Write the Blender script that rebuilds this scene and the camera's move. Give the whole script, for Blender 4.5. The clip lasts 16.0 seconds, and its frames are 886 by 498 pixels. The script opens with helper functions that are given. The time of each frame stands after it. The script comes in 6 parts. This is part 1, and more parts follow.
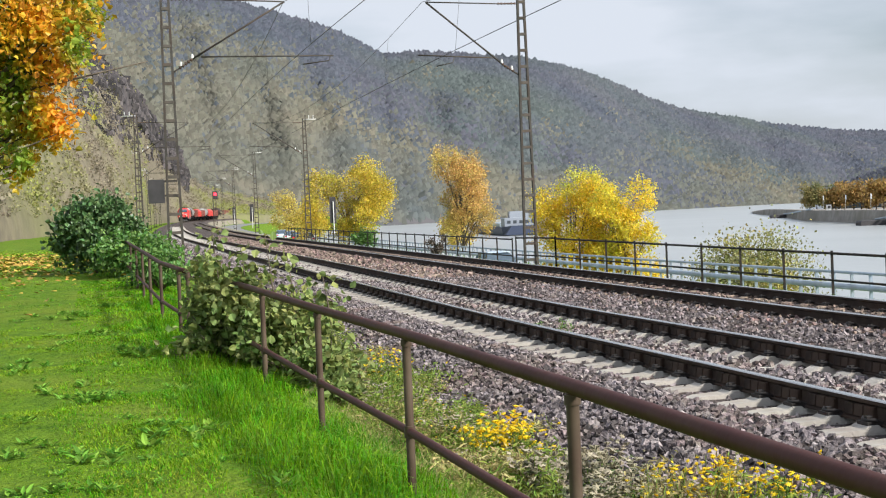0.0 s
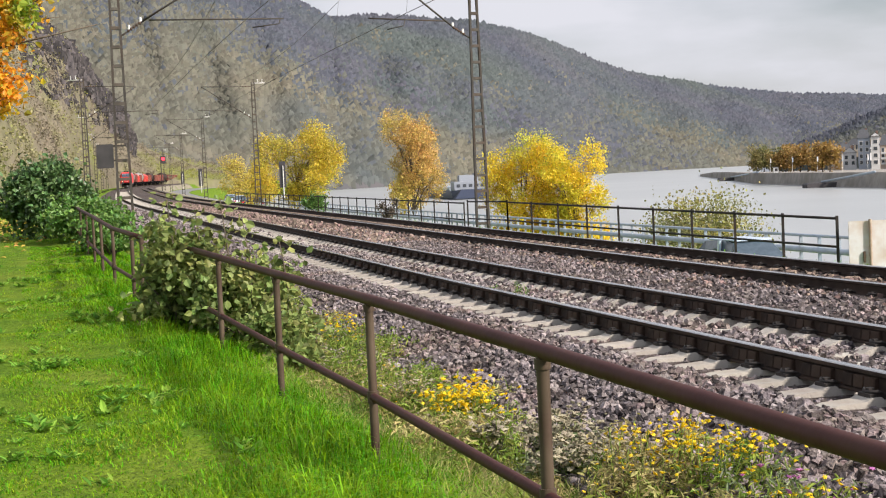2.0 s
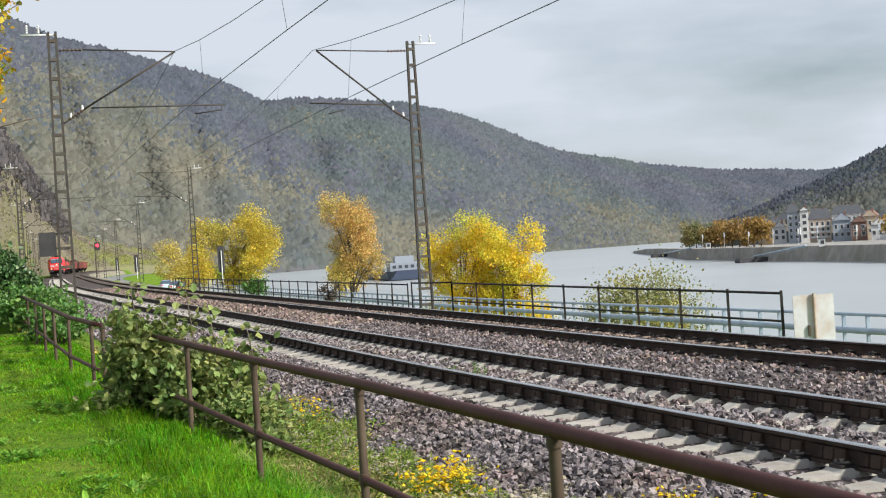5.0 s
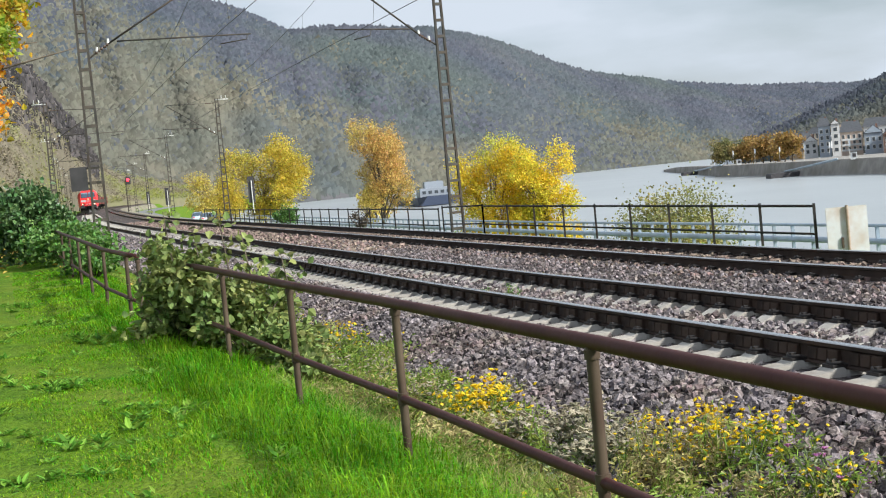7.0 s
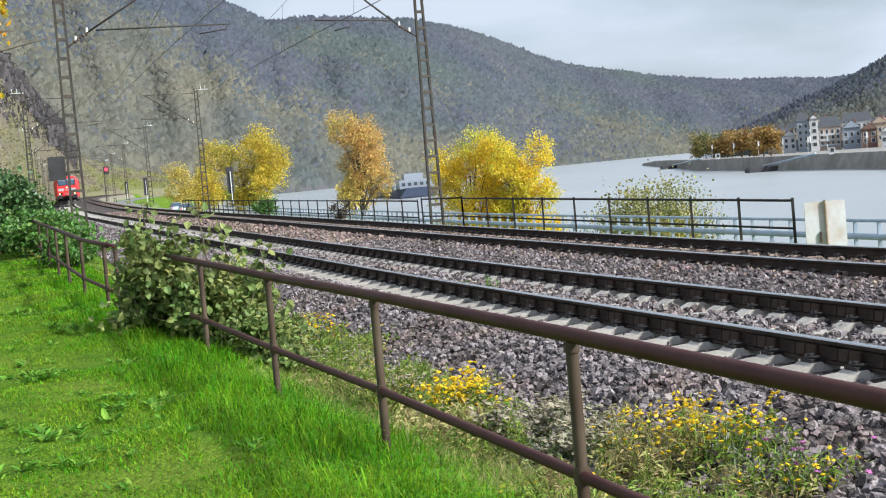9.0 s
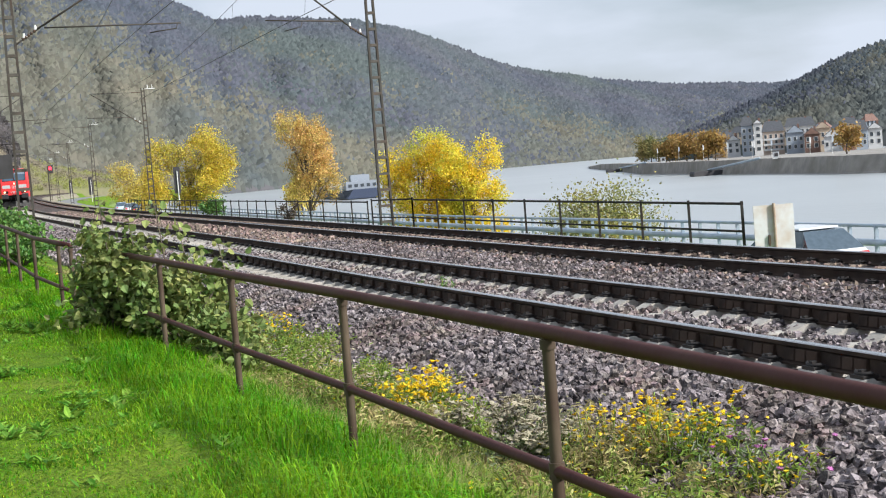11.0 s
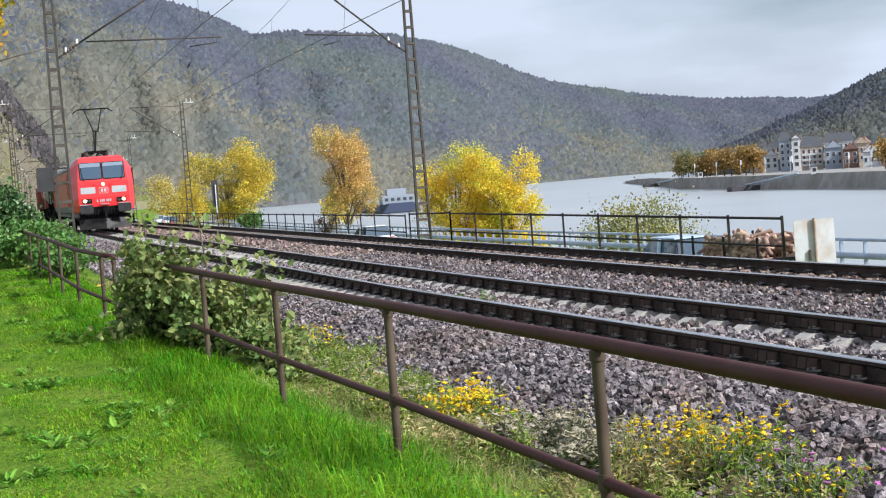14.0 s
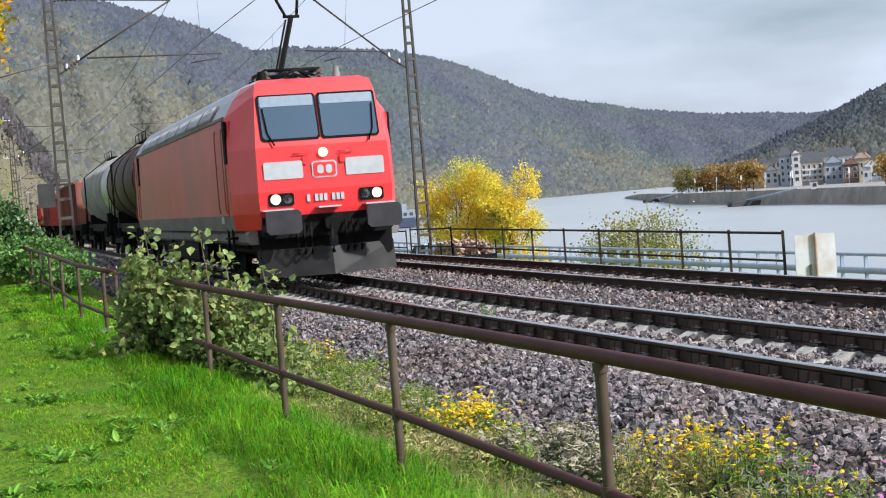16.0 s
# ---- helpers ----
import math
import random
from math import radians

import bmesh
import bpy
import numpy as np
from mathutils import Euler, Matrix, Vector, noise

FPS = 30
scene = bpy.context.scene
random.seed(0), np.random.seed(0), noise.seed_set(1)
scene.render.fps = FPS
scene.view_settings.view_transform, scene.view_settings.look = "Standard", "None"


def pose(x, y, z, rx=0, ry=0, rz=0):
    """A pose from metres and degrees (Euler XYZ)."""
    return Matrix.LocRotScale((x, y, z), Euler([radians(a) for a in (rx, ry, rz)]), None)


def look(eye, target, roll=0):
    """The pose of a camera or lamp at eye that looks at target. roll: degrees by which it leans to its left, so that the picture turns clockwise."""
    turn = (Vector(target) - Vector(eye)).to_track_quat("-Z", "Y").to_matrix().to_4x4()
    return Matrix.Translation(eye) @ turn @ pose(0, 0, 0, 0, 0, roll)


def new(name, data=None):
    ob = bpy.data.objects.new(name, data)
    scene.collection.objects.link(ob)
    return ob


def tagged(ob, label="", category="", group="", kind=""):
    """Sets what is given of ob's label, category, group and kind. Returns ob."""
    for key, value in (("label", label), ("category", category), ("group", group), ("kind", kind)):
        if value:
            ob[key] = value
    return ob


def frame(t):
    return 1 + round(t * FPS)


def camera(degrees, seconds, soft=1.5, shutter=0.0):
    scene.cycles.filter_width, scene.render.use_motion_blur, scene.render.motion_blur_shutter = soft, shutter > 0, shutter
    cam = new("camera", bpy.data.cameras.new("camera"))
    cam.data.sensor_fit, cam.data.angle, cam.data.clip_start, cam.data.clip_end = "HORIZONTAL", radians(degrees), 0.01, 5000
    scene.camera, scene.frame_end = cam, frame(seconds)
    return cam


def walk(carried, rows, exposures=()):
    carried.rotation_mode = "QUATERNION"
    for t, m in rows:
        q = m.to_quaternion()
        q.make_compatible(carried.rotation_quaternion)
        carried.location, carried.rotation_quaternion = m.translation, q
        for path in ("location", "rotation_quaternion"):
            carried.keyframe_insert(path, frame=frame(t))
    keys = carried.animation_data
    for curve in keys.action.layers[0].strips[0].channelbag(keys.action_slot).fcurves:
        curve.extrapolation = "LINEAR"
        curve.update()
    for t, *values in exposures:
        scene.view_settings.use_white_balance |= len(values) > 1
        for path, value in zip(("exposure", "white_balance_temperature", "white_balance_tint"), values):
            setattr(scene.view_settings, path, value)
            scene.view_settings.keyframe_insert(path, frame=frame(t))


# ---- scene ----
cam = camera(32.9, 16.0, soft=1.15)
PATH = [
    (0, (0.399, 0.171, 1.527), (0.29, 2.168, 1.477), -2.5),
    (0.5, (0.395, 0.15, 1.538), (0.285, 2.145, 1.468), -2.5),
    (1, (0.392, 0.178, 1.523), (0.283, 2.174, 1.44), -2.4),
    (1.5, (0.369, 0.201, 1.519), (0.263, 2.196, 1.43), -2.5),
    (2, (0.321, 0.212, 1.531), (0.277, 2.209, 1.43), -2.7),
    (2.5, (0.288, 0.101, 1.543), (0.294, 2.099, 1.435), -2.9),
    (3, (0.248, -0.005, 1.565), (0.284, 1.992, 1.467), -2.8),
    (3.5, (0.15, -0.034, 1.616), (0.206, 1.965, 1.583), -2.9),
    (3.7, (0.103, -0.022, 1.631), (0.163, 1.978, 1.641), -3.1),
    (5.8, (-0.002, 0.002, 1.547), (0.023, 2.002, 1.522), -4.5),
    (6, (-0.008, -0.018, 1.549), (0.009, 1.981, 1.504), -4.8),
    (6.5, (-0.006, 0.002, 1.544), (0.003, 2.0, 1.463), -5.2),
    (7, (-0.001, -0.008, 1.539), (-0.001, 1.99, 1.444), -5.4),
    (7.5, (-0.005, 0.01, 1.542), (-0.004, 2.008, 1.452), -5.3),
    (8, (-0.009, 0.006, 1.543), (-0.007, 2.004, 1.455), -5.3),
    (8.5, (0.0, -0.006, 1.547), (0.001, 1.992, 1.459), -5.3),
    (9, (-0.004, 0.022, 1.538), (0.023, 2.019, 1.43), -5.0),
    (9.2, (0.006, 0.012, 1.536), (0.044, 2.007, 1.412), -4.8),
    (11.3, (-0.183, -0.053, 1.537), (-0.082, 1.942, 1.434), -4.6),
    (11.5, (-0.203, -0.036, 1.551), (-0.114, 1.96, 1.461), -4.7),
    (12, (-0.196, -0.055, 1.515), (-0.132, 1.943, 1.437), -4.7),
    (12.5, (-0.142, -0.061, 1.554), (-0.089, 1.936, 1.46), -4.4),
    (13, (-0.192, -0.095, 1.535), (-0.142, 1.901, 1.432), -4.3),
    (13.5, (-0.192, -0.071, 1.534), (-0.143, 1.926, 1.433), -4.4),
    (14, (-0.199, -0.073, 1.528), (-0.146, 1.925, 1.439), -4.4),
    (14.5, (-0.204, -0.085, 1.528), (-0.151, 1.913, 1.453), -4.4),
    (15, (-0.213, -0.103, 1.528), (-0.161, 1.895, 1.459), -4.5),
    (15.5, (-0.212, -0.092, 1.523), (-0.159, 1.906, 1.454), -4.4),
    (16, (-0.213, -0.098, 1.519), (-0.159, 1.9, 1.451), -4.5),
]
walk(cam, [(t, look(eye, target, roll)) for t, eye, target, roll in PATH],
     [(0, 0.36, 6350, 9), (1.0, 0.36, 6950, 13), (2.5, 0.36, 6700, 14), (3.0, 0.36, 6950, 14), (3.5, 0.32, 6400, 13), (6.0, 0.28, 6300, 6), (7.5, 0.34, 6100, 6.5), (9.0, 0.36, 5950, 7), (11.5, 0.36, 6150, 9), (12.5, 0.36, 6050, 10.5), (13, 0.36, 6700, 14), (13.5, 0.36, 6100, 11), (14, 0.36, 5900, 10.5), (16, 0.36, 5900, 10)])

# ---- world and light ----
world = bpy.data.worlds.new("sky")
world.use_nodes = True
scene.world = world
wn, wl = world.node_tree.nodes, world.node_tree.links
SUN_EL, SUN_AZ = radians(35), radians(122)      # azimuth clockwise from +y
sky = wn.new("ShaderNodeTexSky")
sky.sky_type, sky.sun_disc = "NISHITA", False
sky.sun_elevation, sky.sun_rotation = SUN_EL, SUN_AZ
sky.air_density, sky.dust_density = 1.0, 2.0
wco = wn.new("ShaderNodeTexCoord")
wmap = wn.new("ShaderNodeMapping")
wmap.inputs["Scale"].default_value = (1.5, 1.5, 6.0)
wnoise = wn.new("ShaderNodeTexNoise")
wnoise.inputs["Scale"].default_value, wnoise.inputs["Detail"].default_value = 2.2, 7
wramp = wn.new("ShaderNodeValToRGB")
wramp.color_ramp.elements[0].position, wramp.color_ramp.elements[1].position = 0.22, 0.60
wmix = wn.new("ShaderNodeMix")
wmix.data_type = "RGBA"
wmul = wn.new("ShaderNodeMix")
wmul.data_type, wmul.blend_type = "RGBA", "MULTIPLY"
wmul.inputs["Factor"].default_value = 1.0
wmul.inputs[7].default_value = (0.115, 0.115, 0.115, 1)
wl.new(wco.outputs["Generated"], wmap.inputs["Vector"])
wl.new(wmap.outputs[0], wnoise.inputs["Vector"])
wl.new(wnoise.outputs["Fac"], wramp.inputs[0])
wl.new(sky.outputs[0], wmul.inputs[6])
wl.new(wramp.outputs[0], wmix.inputs["Factor"])
wl.new(wmul.outputs[2], wmix.inputs[6])
wmix.inputs[7].default_value = (0.79, 0.835, 0.92, 1)
wl.new(wmix.outputs[2], wn["Background"].inputs["Color"])
wn["Background"].inputs["Strength"].default_value = 0.73
sun = new("sun", bpy.data.lights.new("sun", "SUN"))
sun.data.energy, sun.data.angle, sun.data.color = 4.7, radians(5.0), (1.0, 0.95, 0.87)
sun.matrix_world = look((math.sin(SUN_AZ) * 50, math.cos(SUN_AZ) * 50, math.tan(SUN_EL) * 50), (0, 0, 0))


# ---- materials ----
def mat(name, col, col2=None, rough=0.7, metal=0.0, scale=8.0, detail=4.0, bump=0.0, bscale=None, island=0.0, obj_rand=0.0,
        spec=0.5, stain=None, stain_scale=0.7, stain_amt=0.5, trans=0.0, coords="Object"):
    """A procedural surface: two colours mixed by noise, a larger stain, shade changes from piece to piece, and fine relief."""
    m = bpy.data.materials.new(name)
    m.use_nodes = True
    n, l = m.node_tree.nodes, m.node_tree.links
    b = n["Principled BSDF"]
    b.inputs["Roughness"].default_value, b.inputs["Metallic"].default_value = rough, metal
    b.inputs["Specular IOR Level"].default_value = spec
    co = n.new("ShaderNodeTexCoord")
    tex = n.new("ShaderNodeTexNoise")
    tex.inputs["Scale"].default_value, tex.inputs["Detail"].default_value = scale, detail
    l.new(co.outputs[coords], tex.inputs["Vector"])
    ramp = n.new("ShaderNodeValToRGB")
    ramp.color_ramp.elements[0].position, ramp.color_ramp.elements[1].position = 0.32, 0.68
    ramp.color_ramp.elements[0].color = (*col, 1)
    ramp.color_ramp.elements[1].color = (*(col2 or [c * 1.25 for c in col]), 1)
    l.new(tex.outputs["Fac"], ramp.inputs[0])
    out = ramp.outputs[0]
    if stain:
        t2 = n.new("ShaderNodeTexNoise")
        t2.inputs["Scale"].default_value, t2.inputs["Detail"].default_value = stain_scale, 5
        l.new(co.outputs[coords], t2.inputs["Vector"])
        r2 = n.new("ShaderNodeValToRGB")
        r2.color_ramp.elements[0].position, r2.color_ramp.elements[1].position = 0.45, 0.65
        mul = n.new("ShaderNodeMath")
        mul.operation = "MULTIPLY"
        mul.inputs[1].default_value = stain_amt
        mx = n.new("ShaderNodeMix")
        mx.data_type = "RGBA"
        mx.inputs[7].default_value = (*stain, 1)
        l.new(t2.outputs["Fac"], r2.inputs[0])
        l.new(r2.outputs[0], mul.inputs[0])
        l.new(mul.outputs[0], mx.inputs["Factor"])
        l.new(out, mx.inputs[6])
        out = mx.outputs[2]
    for amount, node, sock in ((island, "ShaderNodeNewGeometry", "Random Per Island"), (obj_rand, "ShaderNodeObjectInfo", "Random")):
        if amount:
            g = n.new(node)
            hsv = n.new("ShaderNodeHueSaturation")
            mr = n.new("ShaderNodeMapRange")
            mr.inputs["To Min"].default_value, mr.inputs["To Max"].default_value = 1 - amount, 1 + amount
            hr = n.new("ShaderNodeMapRange")
            hr.inputs["To Min"].default_value, hr.inputs["To Max"].default_value = 0.5 - amount * 0.06, 0.5 + amount * 0.06
            wnz = n.new("ShaderNodeTexWhiteNoise")
            wnz.noise_dimensions = "1D"
            l.new(g.outputs[sock], mr.inputs["Value"])
            l.new(g.outputs[sock], wnz.inputs["W"])
            l.new(wnz.outputs["Value"], hr.inputs["Value"])
            l.new(mr.outputs[0], hsv.inputs["Value"])
            l.new(hr.outputs[0], hsv.inputs["Hue"])
            l.new(out, hsv.inputs["Color"])
            out = hsv.outputs[0]
    l.new(out, b.inputs["Base Color"])
    if trans:
        tr = n.new("ShaderNodeBsdfTranslucent")
        l.new(out, tr.inputs["Color"])
        ms = n.new("ShaderNodeMixShader")
        ms.inputs[0].default_value = trans
        l.new(b.outputs[0], ms.inputs[1])
        l.new(tr.outputs[0], ms.inputs[2])
        l.new(ms.outputs[0], n["Material Output"].inputs["Surface"])
    if bump:
        t3 = n.new("ShaderNodeTexNoise")
        t3.inputs["Scale"].default_value, t3.inputs["Detail"].default_value = bscale or scale * 2, 6
        l.new(co.outputs[coords], t3.inputs["Vector"])
        bp = n.new("ShaderNodeBump")
        bp.inputs["Strength"].default_value, bp.inputs["Distance"].default_value = min(bump, 1.0), 0.02 * max(bump, 1.0)
        l.new(t3.outputs["Fac"], bp.inputs["Height"])
        l.new(bp.outputs[0], b.inputs["Normal"])
    return m


def glow(name, col, power):
    m = mat(name, col, rough=0.3)
    b = m.node_tree.nodes["Principled BSDF"]
    b.inputs["Emission Color"].default_value, b.inputs["Emission Strength"].default_value = (*col, 1), power
    return m


GRASS_SOIL = mat("grass_soil", (0.070, 0.150, 0.008), (0.150, 0.260, 0.016), spec=0.15, rough=0.95, scale=5, detail=8, bump=4, bscale=22, stain=(0.23, 0.26, 0.035), stain_scale=0.45, stain_amt=0.45)
BLADE = mat("grass_blade", (0.080, 0.255, 0.005), (0.200, 0.440, 0.011), spec=0.15, rough=0.55, scale=0.9, island=0.55, trans=0.45, stain=(0.26, 0.42, 0.02), stain_scale=0.5, stain_amt=0.6)
LAWN = mat("lawn_blade", (0.150, 0.310, 0.012), (0.290, 0.460, 0.025), spec=0.15, rough=0.55, scale=1.6, island=0.5, trans=0.45, stain=(0.38, 0.42, 0.05), stain_scale=0.6, stain_amt=0.6)
DOCK = mat("dock_leaf", (0.15, 0.32, 0.03), (0.28, 0.46, 0.075), spec=0.15, rough=0.6, scale=3, island=0.45, trans=0.4)
BLADE_DRY = mat("dry_grass_blade", (0.31, 0.27, 0.11), (0.54, 0.48, 0.22), spec=0.15, rough=0.7, scale=2, island=0.5, trans=0.4)
WEED = mat("weed_leaf", (0.16, 0.25, 0.04), (0.33, 0.41, 0.09), spec=0.15, rough=0.6, scale=3, island=0.5, trans=0.4)
WEED_BLUE = mat("grey_green_leaf", (0.14, 0.19, 0.08), (0.22, 0.26, 0.13), rough=0.6, scale=3, island=0.35, trans=0.2)
PETAL_YELLOW = mat("yellow_petal", (0.86, 0.60, 0.008), (0.92, 0.72, 0.02), rough=0.5, island=0.12, trans=0.3)
PETAL_PINK = mat("pink_petal", (0.55, 0.16, 0.45), (0.7, 0.28, 0.6), rough=0.6, island=0.2, trans=0.3)
FLUFF = mat("seed_fluff", (0.36, 0.32, 0.22), (0.50, 0.45, 0.33), rough=0.9, island=0.3, trans=0.3)
LEAF_DARK = mat("dark_green_leaf", (0.045, 0.10, 0.026), (0.12, 0.21, 0.075), rough=0.38, scale=2, island=0.45, trans=0.15)
LEAF_VINE = mat("vine_leaf", (0.105, 0.165, 0.038), (0.29, 0.36, 0.12), spec=0.2, rough=0.45, scale=2, island=0.55, trans=0.3, stain=(0.36, 0.34, 0.12), stain_scale=1.5, stain_amt=0.5)
LEAF_GREEN = mat("green_leaf", (0.08, 0.18, 0.03), (0.15, 0.28, 0.06), rough=0.5, scale=1, island=0.4, trans=0.25)
LEAF_YELLOW = mat("yellow_leaf", (0.80, 0.58, 0.03), (0.90, 0.74, 0.08), rough=0.55, scale=0.35, island=0.35, trans=0.35, stain=(0.46, 0.52, 0.07), stain_scale=0.4, stain_amt=0.9)
LEAF_ORANGE = mat("orange_leaf", (0.58, 0.37, 0.12), (0.72, 0.50, 0.17), rough=0.55, scale=0.4, island=0.4, trans=0.35, stain=(0.50, 0.44, 0.10), stain_scale=0.25, stain_amt=0.7)
LEAF_OCHRE = mat("ochre_leaf", (0.56, 0.43, 0.05), (0.74, 0.59, 0.08), rough=0.55, scale=0.25, island=0.4, trans=0.4, stain=(0.36, 0.35, 0.07), stain_scale=0.22, stain_amt=0.9)
LEAF_PALE = mat("pale_yellow_leaf", (0.52, 0.42, 0.09), (0.66, 0.54, 0.12), rough=0.6, scale=0.3, island=0.35, trans=0.3)
LEAF_WILLOW = mat("willow_leaf", (0.22, 0.23, 0.06), (0.42, 0.42, 0.23), rough=0.5, scale=0.8, island=0.5, trans=0.3, stain=(0.42, 0.33, 0.03), stain_scale=0.5, stain_amt=0.7)
LEAF_QUAY = mat("quay_tree_leaf", (0.30, 0.19, 0.06), (0.42, 0.27, 0.08), rough=0.6, scale=0.05, island=0.3, trans=0.3, stain=(0.20, 0.21, 0.08), stain_scale=0.04, stain_amt=1.2)
LEAF_MAPLE = mat("maple_leaf", (0.80, 0.32, 0.03), (0.85, 0.54, 0.04), rough=0.5, scale=0.9, island=0.35, trans=0.45, stain=(0.26, 0.38, 0.04), stain_scale=0.95, stain_amt=1.15)
LEAF_SCRUB = mat("scrub_leaf", (0.205, 0.178, 0.135), (0.30, 0.255, 0.18), rough=0.9, scale=0.06, island=0.3, trans=0.25, stain=(0.31, 0.33, 0.085), stain_scale=0.03, stain_amt=1.2)
# the blue-grey of distance haze is put into these three forest colours
HAZED_FOREST = mat("haze_tinted_bare_forest", (0.068, 0.079, 0.102), (0.092, 0.094, 0.116), rough=0.95, scale=0.010, detail=9, island=0.22, spec=0.1, stain=(0.084, 0.102, 0.099), stain_scale=0.0035, stain_amt=0.9)
HAZED_FOREST_LOW = mat("haze_tinted_olive_forest", (0.103, 0.108, 0.092), (0.146, 0.135, 0.103), rough=0.95, scale=0.012, detail=9, island=0.26, spec=0.1, stain=(0.072, 0.090, 0.100), stain_scale=0.005, stain_amt=0.9)
HAZED_FOREST_FLOOR = mat("haze_tinted_forest_floor", (0.080, 0.090, 0.098), (0.112, 0.108, 0.115), rough=1.0, scale=0.010, detail=12, spec=0.1, bump=10, bscale=0.16, stain=(0.115, 0.130, 0.097), stain_scale=0.006, stain_amt=0.75)
SCRUB_FLOOR = mat("scrub_floor", (0.155, 0.135, 0.105), (0.23, 0.20, 0.14), rough=1.0, scale=0.3, detail=8, spec=0.1, bump=6, bscale=0.9, stain=(0.20, 0.21, 0.085), stain_scale=0.03, stain_amt=0.8)
BARK = mat("bark", (0.08, 0.06, 0.045), (0.15, 0.12, 0.09), rough=0.9, scale=6, bump=1)
ROCK = mat("cliff_rock", (0.022, 0.021, 0.025), (0.095, 0.083, 0.082), rough=0.95, scale=0.35, detail=9, island=0.6, bump=5, bscale=0.9)
STONE = mat("ballast_stone", (0.082, 0.070, 0.075), (0.305, 0.265, 0.268), rough=0.9, spec=0.25, scale=14, island=0.7, bump=0.8, bscale=60, stain=(0.21, 0.15, 0.12), stain_scale=1.3, stain_amt=0.5)
STONE_RUST = mat("rusty_ballast_stone", (0.12, 0.085, 0.07), (0.30, 0.22, 0.185), rough=0.9, scale=9, island=0.6)
BALLAST = mat("ballast_bed", (0.038, 0.032, 0.032), (0.150, 0.128, 0.124), rough=0.95, spec=0.2, scale=14, detail=4, bump=6, bscale=14, stain=(0.12, 0.085, 0.068), stain_scale=0.4, stain_amt=0.6)
CONCRETE = mat("sleeper_concrete", (0.38, 0.355, 0.32), (0.50, 0.475, 0.43), rough=0.9, scale=5, obj_rand=0.16, bump=0.5, bscale=60, stain=(0.30, 0.25, 0.2), stain_scale=2.2, stain_amt=0.5)
CONCRETE_RUST = mat("rusty_sleeper_concrete", (0.34, 0.24, 0.18), (0.46, 0.34, 0.26), rough=0.9, scale=5, obj_rand=0.15, bump=0.5, bscale=60)
RAIL_SIDE = mat("rusty_rail_web", (0.032, 0.023, 0.019), (0.064, 0.047, 0.038), rough=0.8, scale=4, spec=0.15, bump=0.25, bscale=40, stain=(0.078, 0.050, 0.036), stain_scale=1.1, stain_amt=0.6)
RAIL_TOP = mat("worn_rail_head", (0.50, 0.48, 0.46), (0.62, 0.60, 0.58), rough=0.22, metal=1.0, scale=3)
CLIP = mat("clip_steel", (0.012, 0.010, 0.009), (0.028, 0.022, 0.02), rough=0.7, scale=20)
PIPE = mat("old_rail_paint", (0.056, 0.020, 0.019), (0.095, 0.038, 0.036), rough=0.55, spec=0.12, scale=2.2, bump=0.12, bscale=18, stain=(0.070, 0.034, 0.027), stain_scale=2.2, stain_amt=0.7)
PIPE_POST = mat("old_post_paint", (0.072, 0.051, 0.034), (0.120, 0.088, 0.060), rough=0.6, spec=0.25, scale=3, bump=0.12, bscale=18, stain=(0.060, 0.034, 0.025), stain_scale=4, stain_amt=0.7)
IRON = mat("black_iron", (0.014, 0.014, 0.014), (0.030, 0.028, 0.026), rough=0.65, spec=0.3, scale=5, stain=(0.06, 0.035, 0.02), stain_scale=2, stain_amt=0.5)
MAST = mat("mast_steel", (0.040, 0.037, 0.033), (0.072, 0.066, 0.058), rough=0.7, spec=0.3, scale=2, stain=(0.060, 0.036, 0.022), stain_scale=1.5, stain_amt=0.6)
MAST_PLATE = mat("mast_batten_steel", (0.060, 0.054, 0.046), (0.105, 0.094, 0.080), rough=0.75, spec=0.3, scale=3, stain=(0.08, 0.048, 0.03), stain_scale=2, stain_amt=0.5)
GRAVEL = mat("tan_gravel", (0.20, 0.17, 0.13), (0.32, 0.28, 0.22), rough=0.95, scale=1.5, bump=2, bscale=8, stain=(0.18, 0.20, 0.09), stain_scale=0.1, stain_amt=0.7)
WIRE = mat("copper_wire", (0.05, 0.05, 0.05), (0.08, 0.075, 0.07), rough=0.6, metal=0.3)
PORCELAIN = mat("insulator_porcelain", (0.62, 0.62, 0.60), (0.75, 0.75, 0.73), rough=0.25)
PORCELAIN_BROWN = mat("brown_insulator", (0.07, 0.045, 0.035), (0.11, 0.07, 0.05), rough=0.25)
BOARD = mat("board_back", (0.045, 0.042, 0.045), (0.07, 0.065, 0.07), rough=0.7, scale=3)
WHITE_PAINT = mat("white_paint", (0.68, 0.68, 0.66), (0.78, 0.78, 0.76), rough=0.5, scale=4, stain=(0.45, 0.38, 0.3), stain_scale=3, stain_amt=0.4)
GUARD = mat("galvanised_rail", (0.36, 0.44, 0.53), (0.48, 0.55, 0.62), rough=0.4, metal=0.3, scale=2, stain=(0.26, 0.27, 0.28), stain_scale=1.2, stain_amt=0.4)
ASPHALT = mat("asphalt", (0.17, 0.175, 0.185), (0.24, 0.245, 0.25), rough=0.8, scale=1.0, bump=0.4, bscale=40)
# base colour lifted to pale grey in place of sky mirrored by ripples
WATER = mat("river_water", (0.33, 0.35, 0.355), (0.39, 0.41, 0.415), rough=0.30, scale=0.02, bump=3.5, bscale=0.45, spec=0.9)
